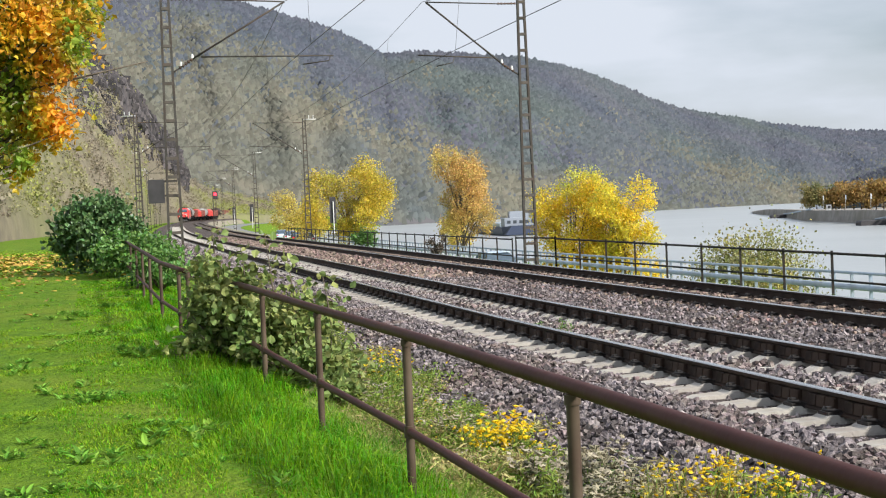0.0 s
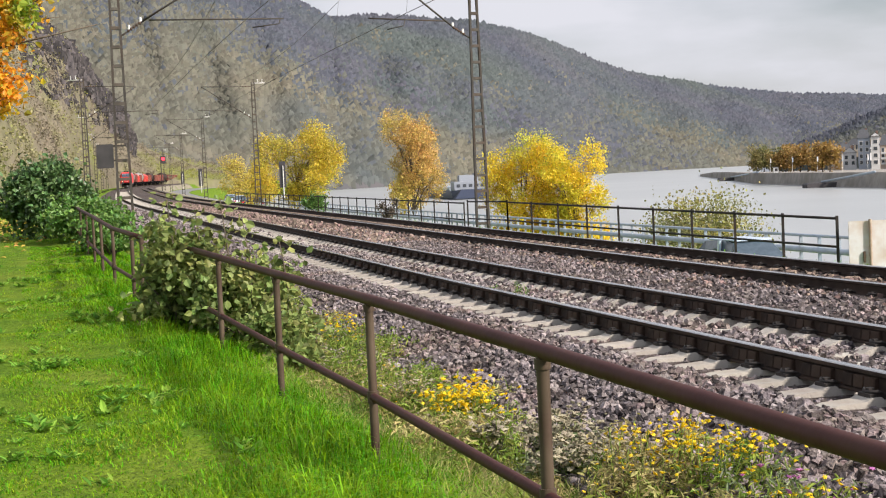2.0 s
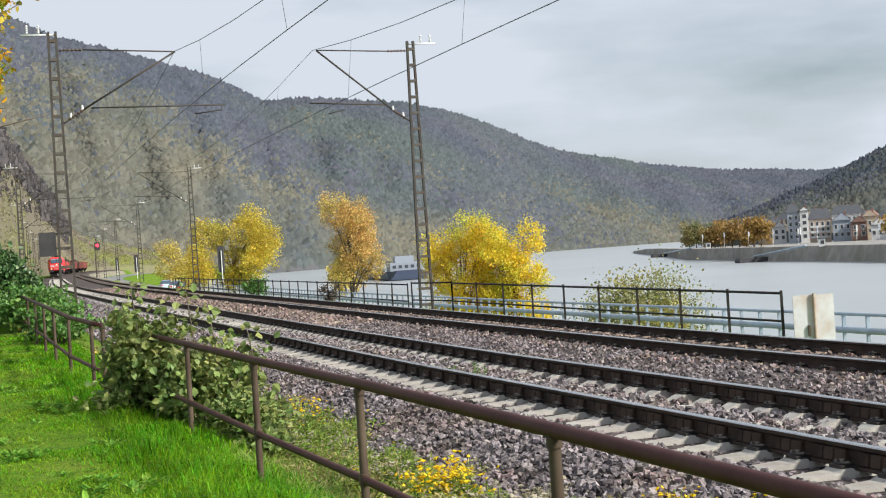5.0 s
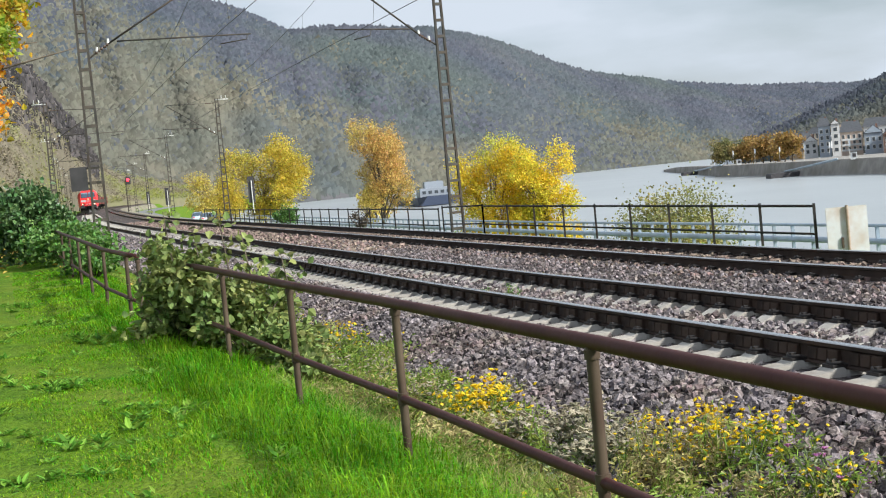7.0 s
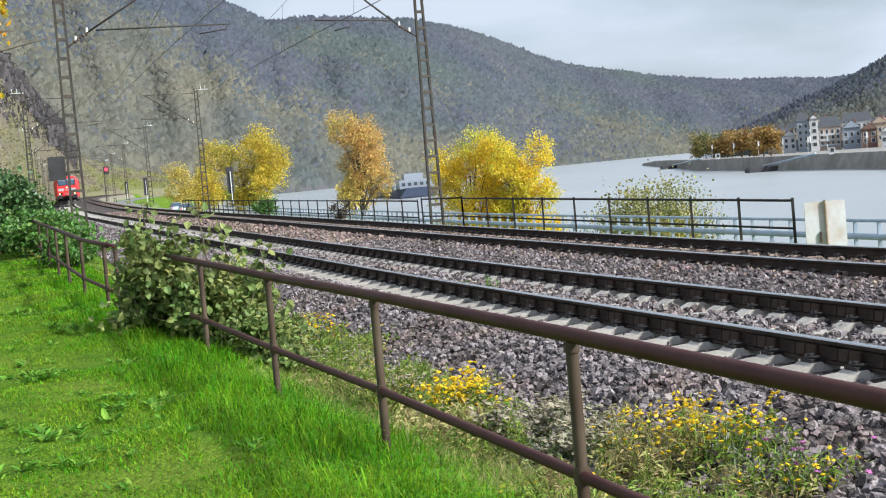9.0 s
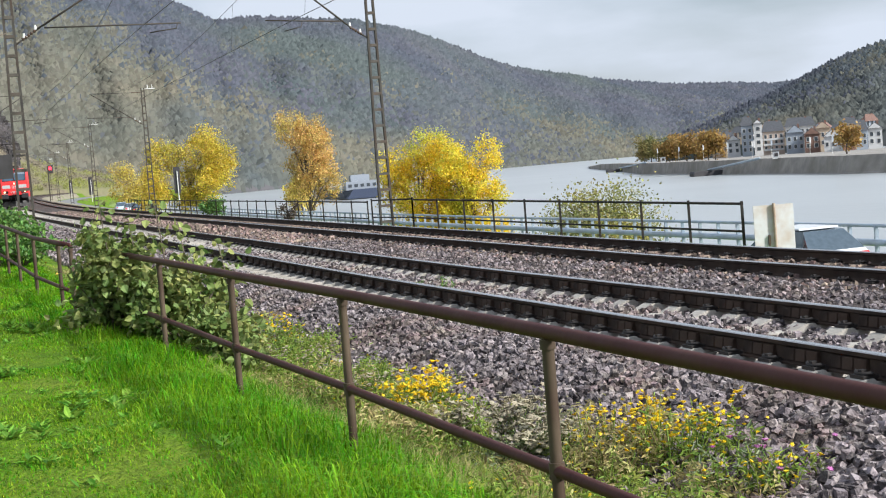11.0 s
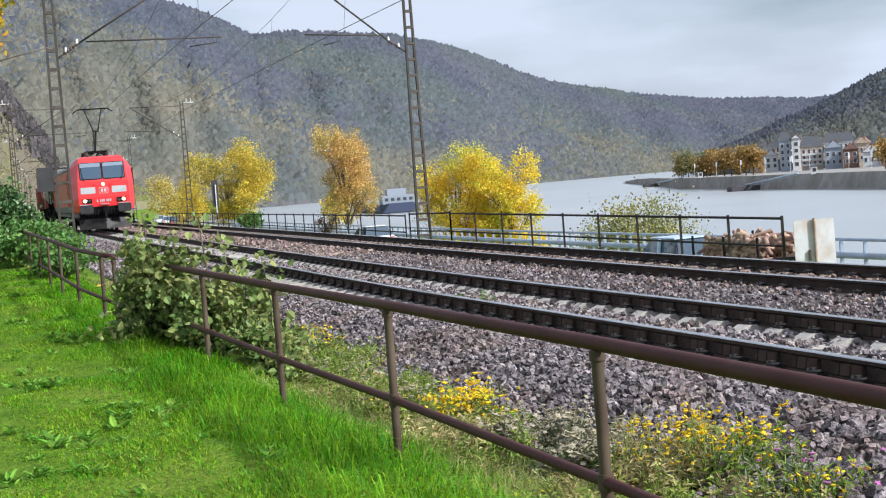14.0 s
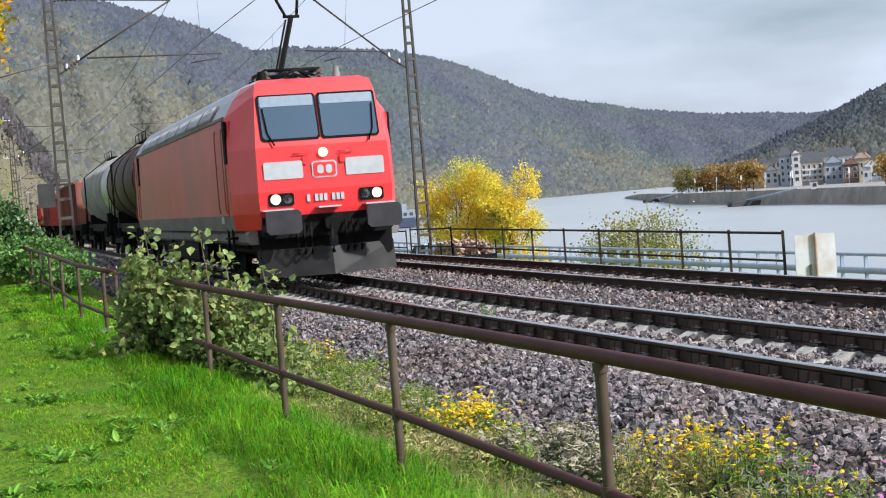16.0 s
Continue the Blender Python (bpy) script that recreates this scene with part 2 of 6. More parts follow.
QUAY = mat("quay_stone", (0.24, 0.225, 0.21), (0.36, 0.335, 0.305), rough=0.9, scale=0.5, detail=6, bump=1, bscale=2, stain=(0.17, 0.16, 0.13), stain_scale=0.1, stain_amt=0.6)
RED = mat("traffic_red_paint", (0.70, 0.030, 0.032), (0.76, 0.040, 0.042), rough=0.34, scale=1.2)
# body red with side shade and grass reflection put into its colour, plus dust
RED_SIDE_SHADED = mat("shaded_dusty_red_paint", (0.48, 0.058, 0.046), (0.55, 0.085, 0.065), rough=0.45, scale=0.8, stain=(0.30, 0.10, 0.06), stain_scale=0.5, stain_amt=0.6)
LOCO_GREY = mat("dust_grey_paint", (0.16, 0.14, 0.135), (0.24, 0.21, 0.20), rough=0.7, scale=2, stain=(0.13, 0.09, 0.07), stain_scale=1.5, stain_amt=0.6)
ROOF_GREY = mat("roof_silver_grey", (0.46, 0.45, 0.50), (0.56, 0.55, 0.60), rough=0.45, metal=0.2, scale=1.5, stain=(0.34, 0.32, 0.34), stain_scale=0.8, stain_amt=0.4)
BLACK = mat("black_steel", (0.004, 0.004, 0.005), (0.009, 0.008, 0.008), rough=0.7, scale=6, spec=0.10, stain=(0.016, 0.012, 0.010), stain_scale=3, stain_amt=0.4)
BUFFER = mat("worn_buffer_steel", (0.022, 0.021, 0.024), (0.040, 0.038, 0.042), rough=0.55, spec=0.3, scale=4, stain=(0.05, 0.045, 0.04), stain_scale=3, stain_amt=0.4)
PLOUGH = mat("plough_steel", (0.013, 0.012, 0.012), (0.034, 0.032, 0.030), rough=0.45, spec=0.25, scale=2.2, stain=(0.050, 0.044, 0.038), stain_scale=1.6, stain_amt=0.4)
LIGHT_PANEL = mat("light_grey_panel", (0.40, 0.41, 0.42), (0.48, 0.49, 0.50), rough=0.5, scale=6)
GLASS_DARK = mat("cab_glass", (0.062, 0.095, 0.140), (0.072, 0.108, 0.155), rough=0.05, spec=0.4, scale=0.8)
# blue-grey of the sky's reflection, painted for the top of the cab windows
SKY_STRIP = mat("window_sky_tint", (0.17, 0.22, 0.28), (0.21, 0.26, 0.32), rough=0.4)
LAMP_ON = glow("headlamp_glow", (1.0, 0.74, 0.40), 1.05)
LAMP_OFF = mat("lamp_glass", (0.12, 0.12, 0.13), (0.2, 0.2, 0.2), rough=0.1, spec=0.8)
SIGNAL_RED = glow("signal_red_glow", (1.0, 0.03, 0.05), 4.0)
TANK_BROWN = mat("tank_brown", (0.042, 0.021, 0.017), (0.075, 0.040, 0.030), rough=0.55, spec=0.25, scale=1.5, stain=(0.025, 0.016, 0.014), stain_scale=0.8, stain_amt=0.6)
TANK_SILVER = mat("tank_silver", (0.40, 0.39, 0.38), (0.52, 0.50, 0.48), rough=0.38, metal=0.55, scale=1.2, stain=(0.26, 0.23, 0.20), stain_scale=0.9, stain_amt=0.5)
WAGON_RED = mat("wagon_red_brown", (0.20, 0.055, 0.045), (0.30, 0.085, 0.06), rough=0.7, scale=1.0, obj_rand=0.3, stain=(0.13, 0.07, 0.05), stain_scale=0.6, stain_amt=0.7)
WAGON_BRIGHT = mat("wagon_bright_red", (0.50, 0.05, 0.045), (0.58, 0.08, 0.06), rough=0.5, scale=1.0)
CAR_BLUE = mat("pale_blue_car_paint", (0.50, 0.62, 0.78), (0.56, 0.68, 0.82), rough=0.2, spec=0.7)
CAR_WHITE = mat("white_car_paint", (0.68, 0.70, 0.73), (0.75, 0.77, 0.80), rough=0.2, spec=0.7)
CAR_DARK = mat("dark_car_paint", (0.05, 0.055, 0.065), (0.07, 0.075, 0.085), rough=0.2, spec=0.7)
CAR_GLASS = mat("car_glass", (0.05, 0.075, 0.10), (0.07, 0.10, 0.13), rough=0.05, spec=1.0)
TYRE = mat("tyre_rubber", (0.015, 0.015, 0.016), (0.025, 0.025, 0.025), rough=0.85)
TIMBER = mat("cut_timber", (0.27, 0.165, 0.12), (0.44, 0.30, 0.22), rough=0.85, scale=5, island=0.4)
HOUSE_WHITE = mat("house_plaster_white", (0.60, 0.60, 0.60), (0.68, 0.68, 0.68), rough=0.85, scale=0.8)
HOUSE_BLUE = mat("house_plaster_grey_blue", (0.34, 0.39, 0.46), (0.40, 0.45, 0.52), rough=0.85, scale=0.8)
HOUSE_CREAM = mat("house_plaster_cream", (0.55, 0.44, 0.36), (0.62, 0.50, 0.41), rough=0.85, scale=0.8)
HOUSE_BROWN = mat("house_brick_brown", (0.22, 0.13, 0.10), (0.28, 0.17, 0.13), rough=0.9, scale=0.8)
SIGN_BACK = mat("dull_sign_metal", (0.60, 0.60, 0.60), (0.68, 0.68, 0.68), rough=0.55, scale=3, stain=(0.52, 0.42, 0.34), stain_scale=2.2, stain_amt=0.8)
SIGN_POST = mat("rusty_post_paint", (0.30, 0.21, 0.15), (0.46, 0.37, 0.29), rough=0.7, scale=9)
HOUSE_TAN = mat("house_plaster_tan", (0.46, 0.36, 0.26), (0.52, 0.42, 0.32), rough=0.85, scale=0.8)
SLATE = mat("roof_slate", (0.055, 0.058, 0.068), (0.09, 0.095, 0.105), rough=0.75, scale=2)
TILE_RED = mat("roof_tile_brown", (0.17, 0.10, 0.08), (0.25, 0.15, 0.12), rough=0.8, scale=2)
WINDOW_FAR = mat("far_window_glass", (0.05, 0.06, 0.075), (0.08, 0.09, 0.10), rough=0.15)
PATH_LEAVES = mat("fallen_leaf", (0.42, 0.25, 0.04), (0.55, 0.36, 0.07), rough=0.7, island=0.4)
BARGE_WHITE = mat("barge_white", (0.25, 0.28, 0.33), (0.32, 0.35, 0.40), rough=0.5)
BARGE_BLUE = mat("barge_dark_blue", (0.03, 0.045, 0.09), (0.05, 0.065, 0.11), rough=0.5)


# ---- mesh helpers ----
class Build:
    """Collects the vertices and faces of one mesh."""

    def __init__(self):
        self.v, self.f, self.m, self.s = [], [], [], []

    def add(self, verts, faces, mi=0, smooth=False):
        o = len(self.v)
        self.v += [tuple(p) for p in verts]
        self.f += [tuple(i + o for i in q) for q in faces]
        self.m += [mi] * len(faces)
        self.s += [smooth] * len(faces)
        return self

    def box(self, c, size, m=None, mi=0, bev=0.0):
        """A box; with bev its edges along y are cut off."""
        x, y, z = (a / 2 for a in size)
        if bev:
            b = min(bev, x * 0.9, z * 0.9)
            ring = [(-x + b, -z), (x - b, -z), (x, -z + b), (x, z - b), (x - b, z), (-x + b, z), (-x, z - b), (-x, -z + b)]
        else:
            ring = [(-x, -z), (x, -z), (x, z), (-x, z)]
        k = len(ring)
        vs = [Vector((a, yy, b)) for yy in (-y, y) for a, b in ring]
        if m is not None:
            vs = [m @ p for p in vs]
        vs = [p + Vector(c) for p in vs]
        fs = [tuple(range(k)), tuple(range(2 * k - 1, k - 1, -1))] + [(i, i + k, (i + 1) % k + k, (i + 1) % k) for i in range(k)]
        return self.add(vs, fs, mi)

    def cyl(self, a, b, r0, r1=None, n=8, mi=0, caps=True, smooth=True):
        a, b = Vector(a), Vector(b)
        r1 = r0 if r1 is None else r1
        q = (b - a).to_track_quat("Z", "Y")
        vs = [p + q @ Vector((math.cos(t) * r, math.sin(t) * r, 0)) for p, r in ((a, r0), (b, r1)) for t in (2 * math.pi * i / n for i in range(n))]
        self.add(vs, [(i, (i + 1) % n, (i + 1) % n + n, i + n) for i in range(n)], mi, smooth)
        if caps:
            self.add(vs[:n], [tuple(range(n - 1, -1, -1))], mi)
            self.add(vs[n:], [tuple(range(n))], mi)
        return self

    def tube(self, pts, r, n=6, mi=0):
        pts = [Vector(p) for p in pts]
        vs, fs = [], []
        for i, p in enumerate(pts):
            d = (pts[min(i + 1, len(pts) - 1)] - pts[max(i - 1, 0)]).normalized()
            q = d.to_track_quat("Z", "Y")
            rr = r[i] if isinstance(r, (list, tuple)) else r
            vs += [p + q @ Vector((math.cos(2 * math.pi * k / n) * rr, math.sin(2 * math.pi * k / n) * rr, 0)) for k in range(n)]
        for i in range(len(pts) - 1):
            fs += [(i * n + k, i * n + (k + 1) % n, (i + 1) * n + (k + 1) % n, (i + 1) * n + k) for k in range(n)]
        fs += [tuple(range(n - 1, -1, -1)), tuple((len(pts) - 1) * n + k for k in range(n))]
        return self.add(vs, fs, mi, True)

    def loft(self, rings, mi=0, closed=True, caps=True, smooth=False):
        n = len(rings[0])
        vs = [p for r in rings for p in r]
        fs = []
        for i in range(len(rings) - 1):
            for k in range(n if closed else n - 1):
                fs.append((i * n + k, i * n + (k + 1) % n, (i + 1) * n + (k + 1) % n, (i + 1) * n + k))
        self.add(vs, fs, mi, smooth)
        if caps and closed:
            self.add(rings[0], [tuple(range(n - 1, -1, -1))], mi)
            self.add(rings[-1], [tuple(range(n))], mi)
        return self

    def mesh(self, name, *mats):
        me = bpy.data.meshes.new(name)
        me.from_pydata(self.v, [], self.f)
        for mm in mats:
            me.materials.append(mm)
        me.polygons.foreach_set("material_index", self.m)
        me.polygons.foreach_set("use_smooth", self.s)
        me.validate()
        return me


def part(name, b, mats, parent, label=""):
    """Links a Build (or a mesh) as one mesh object under a thing or a part."""
    mats = mats if isinstance(mats, (list, tuple)) else [mats]
    ob = new(name, b.mesh(name, *mats) if isinstance(b, Build) else b)
    ob.parent = parent
    return tagged(ob, label)


def thing(name, label, category, group="", kind="", at=None):
    ob = new(name)
    ob.empty_display_size = 0.2
    if at is not None:
        ob.matrix_world = at
    return tagged(ob, label, category, group, kind)


def raw(name, verts, faces, mats, smooth=False, mi=None):
    """A mesh from numpy arrays: vertices, and faces that all have the same number of corners."""
    verts, faces = np.asarray(verts, dtype=np.float32), np.asarray(faces, dtype=np.int32)
    me = bpy.data.meshes.new(name)
    k = faces.shape[1]
    me.vertices.add(len(verts)), me.loops.add(faces.size), me.polygons.add(len(faces))
    me.vertices.foreach_set("co", verts.ravel())
    me.loops.foreach_set("vertex_index", faces.ravel())
    me.polygons.foreach_set("loop_start", np.arange(0, faces.size, k, dtype=np.int32))
    me.polygons.foreach_set("use_smooth", np.full(len(faces), smooth))
    for mm in (mats if isinstance(mats, (list, tuple)) else [mats]):
        me.materials.append(mm)
    if mi is not None:
        me.polygons.foreach_set("material_index", np.asarray(mi, dtype=np.int32))
    me.update(calc_edges=True)
    me.validate()
    return me


RNG = np.random.default_rng(7)


def turns(n, tilt=math.pi):
    """n random turn matrices as an (n, 3, 3) array: any heading, tilted from upright by up to tilt."""
    a, b, c = RNG.uniform(0, 2 * np.pi, n), RNG.uniform(0, tilt, n), RNG.uniform(0, 2 * np.pi, n)
    z0, o = np.zeros(n), np.ones(n)

    def rz(t):
        return np.stack([np.cos(t), -np.sin(t), z0, np.sin(t), np.cos(t), z0, z0, z0, o], -1).reshape(n, 3, 3)

    rx = np.stack([o, z0, z0, z0, np.cos(b), -np.sin(b), z0, np.sin(b), np.cos(b)], -1).reshape(n, 3, 3)
    return rz(a) @ rx @ rz(c)


def scatter(proto_v, proto_f, pos, size, rot):
    """Copies of one small shape joined: verts (n*k, 3), faces (n*m, c). size: one number or three for each copy."""
    pv, pf, pos = np.asarray(proto_v, float), np.asarray(proto_f), np.asarray(pos, float)
    size = np.asarray(size, float)
    size = size[:, None, None] if size.ndim == 1 else size[:, None, :]
    vs = np.einsum("nij,nkj->nki", rot, pv[None] * size) + pos[:, None, :]
    fs = pf[None] + (np.arange(len(pos)) * len(pv))[:, None, None]
    return vs.reshape(-1, 3), fs.reshape(-1, pf.shape[1])


LEAF_V = [(0, 0, 0), (-0.42, 0.35, 0.10), (0.42, 0.35, 0.10), (-0.30, 0.75, 0.06), (0.30, 0.75, 0.06), (0, 1.05, -0.10), (0, 0.45, -0.03)]
LEAF_F = [(0, 6, 1), (0, 2, 6), (1, 6, 3), (2, 4, 6), (3, 6, 5), (6, 4, 5)]
SPRIG_V = [(0, 0, 0), (-0.5, 0.4, 0.12), (0.5, 0.45, -0.05), (0, 1.0, 0.1)]
SPRIG_F = [(0, 2, 1), (1, 2, 3)]
ROCK_V = [(-1, -1, -1), (1, -1, -1), (1, 1, -1), (-1, 1, -1), (-1, -1, 1), (1, -1, 1), (1, 1, 1), (-1, 1, 1)]
ROCK_F = [(0, 2, 1), (0, 3, 2), (4, 5, 6), (4, 6, 7), (0, 1, 5), (0, 5, 4), (1, 2, 6), (1, 6, 5), (2, 3, 7), (2, 7, 6), (3, 0, 4), (3, 4, 7)]
ICO = [(0, 0, -1), (0.72, -0.53, -0.45), (-0.28, -0.85, -0.45), (-0.89, 0, -0.45), (-0.28, 0.85, -0.45), (0.72, 0.53, -0.45),
       (0.28, -0.85, 0.45), (-0.72, -0.53, 0.45), (-0.72, 0.53, 0.45), (0.28, 0.85, 0.45), (0.89, 0, 0.45), (0, 0, 1)]
ICO_F = [(0, 2, 1), (0, 3, 2), (0, 4, 3), (0, 5, 4), (0, 1, 5), (1, 2, 6), (2, 3, 7), (3, 4, 8), (4, 5, 9), (5, 1, 10),
         (1, 6, 10), (2, 7, 6), (3, 8, 7), (4, 9, 8), (5, 10, 9), (6, 7, 11), (7, 8, 11), (8, 9, 11), (9, 10, 11), (10, 6, 11)]


# ---- the line of the railway: s metres along it away from the camera, l metres across towards the river ----
D2 = 4.55                       # distance between the two tracks
S0, S1 = -60, 1000
_s = np.arange(S0, S1 + 1.0)
_k = np.interp(_s, [30, 60, 110, 180, 260, 400, 470, 560], [-0.00051, 0.00024, -0.00061, -0.00013, -0.00002, -0.0002, -0.0006, -0.0008])
_h = np.cumsum(_k)
_h = _h - _h[60] + 1.8605
_x = np.cumsum(np.cos(_h))
_y = np.cumsum(np.sin(_h))
_x, _y = _x - _x[60] + 4.978, _y - _y[60] + 7.153
_z = np.clip(_s - 15, 0, 600) * 0.00415


def rail_at(s, l=0.0, z=0.0):
    """World place of a point of the railway, and the heading of increasing s there."""
    x, y, h, g = (np.interp(s, _s, a) for a in (_x, _y, _h, _z))
    return x + np.sin(h) * l, y - np.cos(h) * l, g + z, h


def P(s, l=0.0, z=0.0):
    return Vector(rail_at(s, l, z)[:3])


def to_rail(x, y):
    """s and l of a world place, roughly."""
    i = int(np.argmin((_x - x) ** 2 + (_y - y) ** 2))
    return _s[i] + (x - _x[i]) * math.cos(_h[i]) + (y - _y[i]) * math.sin(_h[i]), (x - _x[i]) * math.sin(_h[i]) - (y - _y[i]) * math.cos(_h[i])


def ground_z(s, l):
    """Height of the ground: grass bank, railway bed, verge, road, river bank and bed, over the railway's own slope."""
    zs = np.interp(s, _s, _z)
    bank = np.interp(s, [-60, -4, 40, 60, 100, 1000], [-0.17, -0.17, 0.32, 0.25, -0.45, -0.6]) + np.clip(-l - 12, 0, 400) * 0.05 * np.clip((140 - s) / 60, 0, 1)
    prof = np.interp(l, [-6.2, -5.2, -4.3, -3.1, -1.9, D2 + 1.9, D2 + 2.7, D2 + 4.2, D2 + 5.6, D2 + 12.6, D2 + 13.4, D2 + 17, D2 + 24, D2 + 40],
                     [0, 0, -0.30, -0.50, -0.26, -0.36, -0.62, -0.75, -2.35, -2.35, -2.4, -4.2, -6.4, -9.0])
    return np.where(l < -5.2, zs + bank, np.where(l < -4.3, zs + bank * (-4.3 - l) / 0.9 + -0.20 * (l + 5.2) / 0.9, zs * np.clip(1 - (l - D2 - 2) / 60, 0, 1) + prof))


# ---- ground, river, road ----
def sheet(name, ss, ls, zf, m, label, category, kind="structure", smooth=True):
    a, b = np.meshgrid(np.asarray(ss, float), np.asarray(ls, float), indexing="ij")
    x, y, _, _ = rail_at(a, b)
    vs = np.stack([x, y, zf(a, b)], -1).reshape(-1, 3)
    n, w = a.shape
    i = (np.arange(n - 1)[:, None] * w + np.arange(w - 1)[None]).ravel()
    fs = np.stack([i, i + 1, i + w + 1, i + w], -1)[:, ::-1]
    return tagged(new(name, raw(name, vs, fs, m, smooth)), label, category, kind=kind)


def rough_ground(s, l):
    n = 0.035 * np.sin(s * 1.3 + l * 0.7) * np.sin(l * 1.7 - s * 0.4) + 0.03 * np.sin(s * 3.1 + 1) * np.sin(l * 2.9)
    return ground_z(s, l) + np.where((l < -5.6) | (l > D2 + 11), n, 0)


ss = np.concatenate([np.arange(-60, -12, 6), np.arange(-12, 60, 0.6), np.arange(60, 200, 4), np.arange(200, 1001, 25)])
ls = np.concatenate([[-900, -500, -300, -180, -120, -80, -60, -45, -34, -26], np.arange(-20, -4.2, 0.45), [-4.3, -3.7, -3.1, -2.5, -1.9, 0, 2, D2, D2 + 1.9, D2 + 2.7, D2 + 3.4, D2 + 4.2, D2 + 5.6, D2 + 9, D2 + 12.6, D2 + 13.4, D2 + 17, D2 + 20, D2 + 24, D2 + 40, 200, 900]])
sheet("ground", ss, ls, rough_ground, GRASS_SOIL, "bright green grassy bank beside the railway", "ground")
sheet("ballast", ss, [-3.3, -3.1, -2.5, -1.9, -1, 0, 1, D2 / 2, D2 - 1, D2, D2 + 1, D2 + 1.9, D2 + 2.7, D2 + 3.0],
      lambda s, l: ground_z(s, l) + 0.05, BALLAST, "grey crushed stone bed under two railway tracks", "ballast")
sheet("road", ss, [D2 + 5.7, D2 + 8, D2 + 10, D2 + 12.6], lambda s, l: ground_z(s, l) + 0.03, ASPHALT, "pale grey asphalt road along the river", "road")
sheet("gravel_verge", np.arange(115, 640, 15.0), [D2 + 2.9, D2 + 4.2, D2 + 5.5], lambda s, l: ground_z(s, l) + 0.06, GRAVEL, "tan gravel verge between the far track and the road", "verge")
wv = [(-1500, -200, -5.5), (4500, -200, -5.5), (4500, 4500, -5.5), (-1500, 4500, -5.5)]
tagged(new("river_water", raw("river_water", wv, [(0, 1, 2, 3)], WATER)), "calm river water, its base colour paled to look like reflected sky", "river", kind="structure")


# ---- hills ----
def hill(name, table, foot, crest, label, trees, size, m_floor, m_tree, el_foot, seed, folds=0.034, back=0.55, sprigs=7, sprig=0.5, lump=0.86, near=1.0, low=None, belt=()):
    """A wooded slope round the place: table of (azimuth, crest elevation) in degrees; foot and crest distances by azimuth.
    low: the foliage of the lower slope, up to the share of the height that belt gives by azimuth."""
    az = np.linspace(table[0][0], table[-1][0], 110)
    el = np.interp(az, *zip(*table))
    u = np.concatenate([[-0.02], np.linspace(0, 1, 22), [1.15, 1.4]])
    A, U = np.meshgrid(az, u, indexing="ij")

    def surf(A, U):
        d0, d1 = np.interp(A, *zip(*foot)), np.interp(A, *zip(*crest))
        zc = 1.5 + np.tan(np.radians(np.interp(A, *zip(*table)))) * d1
        z0 = 1.5 + np.tan(np.radians(np.interp(A, *zip(*el_foot)))) * d0
        f1 = np.sin(A * 1.9 + seed) * np.sin(U * 4 + A * 0.7 + seed) + 0.5 * np.sin(A * 2.9 + U * 6 + seed * 2) + 0.9 * np.sin(A * 0.62 + U * 5.2 + seed) + 0.25 * np.sin(A * 2.3 - U * 9.5 + seed)
        w = np.clip(U * (1 - U) * 4, 0, 1)
        d = d0 + (d1 - d0) * (U + folds * 1.2 * f1 * w)
        z = z0 + (zc - z0) * np.where(U <= 1, np.clip(U, 0, 2) ** 0.92, 1 - (U - 1) * back) - np.where(U < 0, 16.0, 0.0) + folds * (zc - z0) * f1 * w * 0.5
        a = np.radians(A)
        return np.stack([np.sin(a) * d, np.cos(a) * d, z], -1)

    vs = surf(A, U).reshape(-1, 3)
    n, w = A.shape
    i = (np.arange(n - 1)[:, None] * w + np.arange(w - 1)[None]).ravel()
    ob = tagged(new(name, raw(name, vs, np.stack([i, i + w, i + w + 1, i + 1], -1), m_floor, True)), label, "hillside", kind="structure")
    ta, tu = table[0][0] + (table[-1][0] - table[0][0]) * RNG.uniform(0, 1, trees) ** near, RNG.uniform(0, 1, trees) ** (1.0 if near == 1 else 1.25)
    pos = surf(ta, tu)
    sz = size * RNG.uniform(0.3, 1.0, trees) ** 1.3 * 1.3
    lower = np.zeros(trees, bool)
    if low:
        lower = tu < np.interp(ta, *zip(*belt)) + 0.13 * np.sin(ta * 0.8 + tu * 6) + 0.08 * np.sin(ta * 1.5 - tu * 15) + 0.05 * np.sin(ta * 2.6 + tu * 27) + RNG.normal(0, 0.15, trees)
    q = np.repeat(np.arange(trees), sprigs)
    dirs = RNG.normal(size=(len(q), 3))
    dirs /= np.linalg.norm(dirs, axis=1)[:, None]
    dirs[:, 2] = np.abs(dirs[:, 2]) * 1.1 + 0.1
    sp = pos[q] + dirs * (sz[q] * RNG.uniform(0.4, 1.0, len(q)))[:, None] + np.array([0, 0, 1]) * (sz[q] * 0.25)[:, None]
    # crowns are uneven caps of five sides on the slope, shaded with the slope's own fall so that they read as one soft cover
    run = surf(ta + 0.05, tu) - pos
    run /= np.linalg.norm(run, axis=1)[:, None]
    fall = np.cross(run, surf(ta, tu + 0.01) - pos)
    fall *= np.sign(fall[:, 2:3]) / np.linalg.norm(fall, axis=1)[:, None]
    up = np.cross(fall, run)
    th = np.linspace(0, 2 * np.pi, 6)[None, :5] + RNG.uniform(0, 6.28, (trees, 1))
    out = np.cos(th)[..., None] * run[:, None, :] + np.sin(th)[..., None] * up[:, None, :]
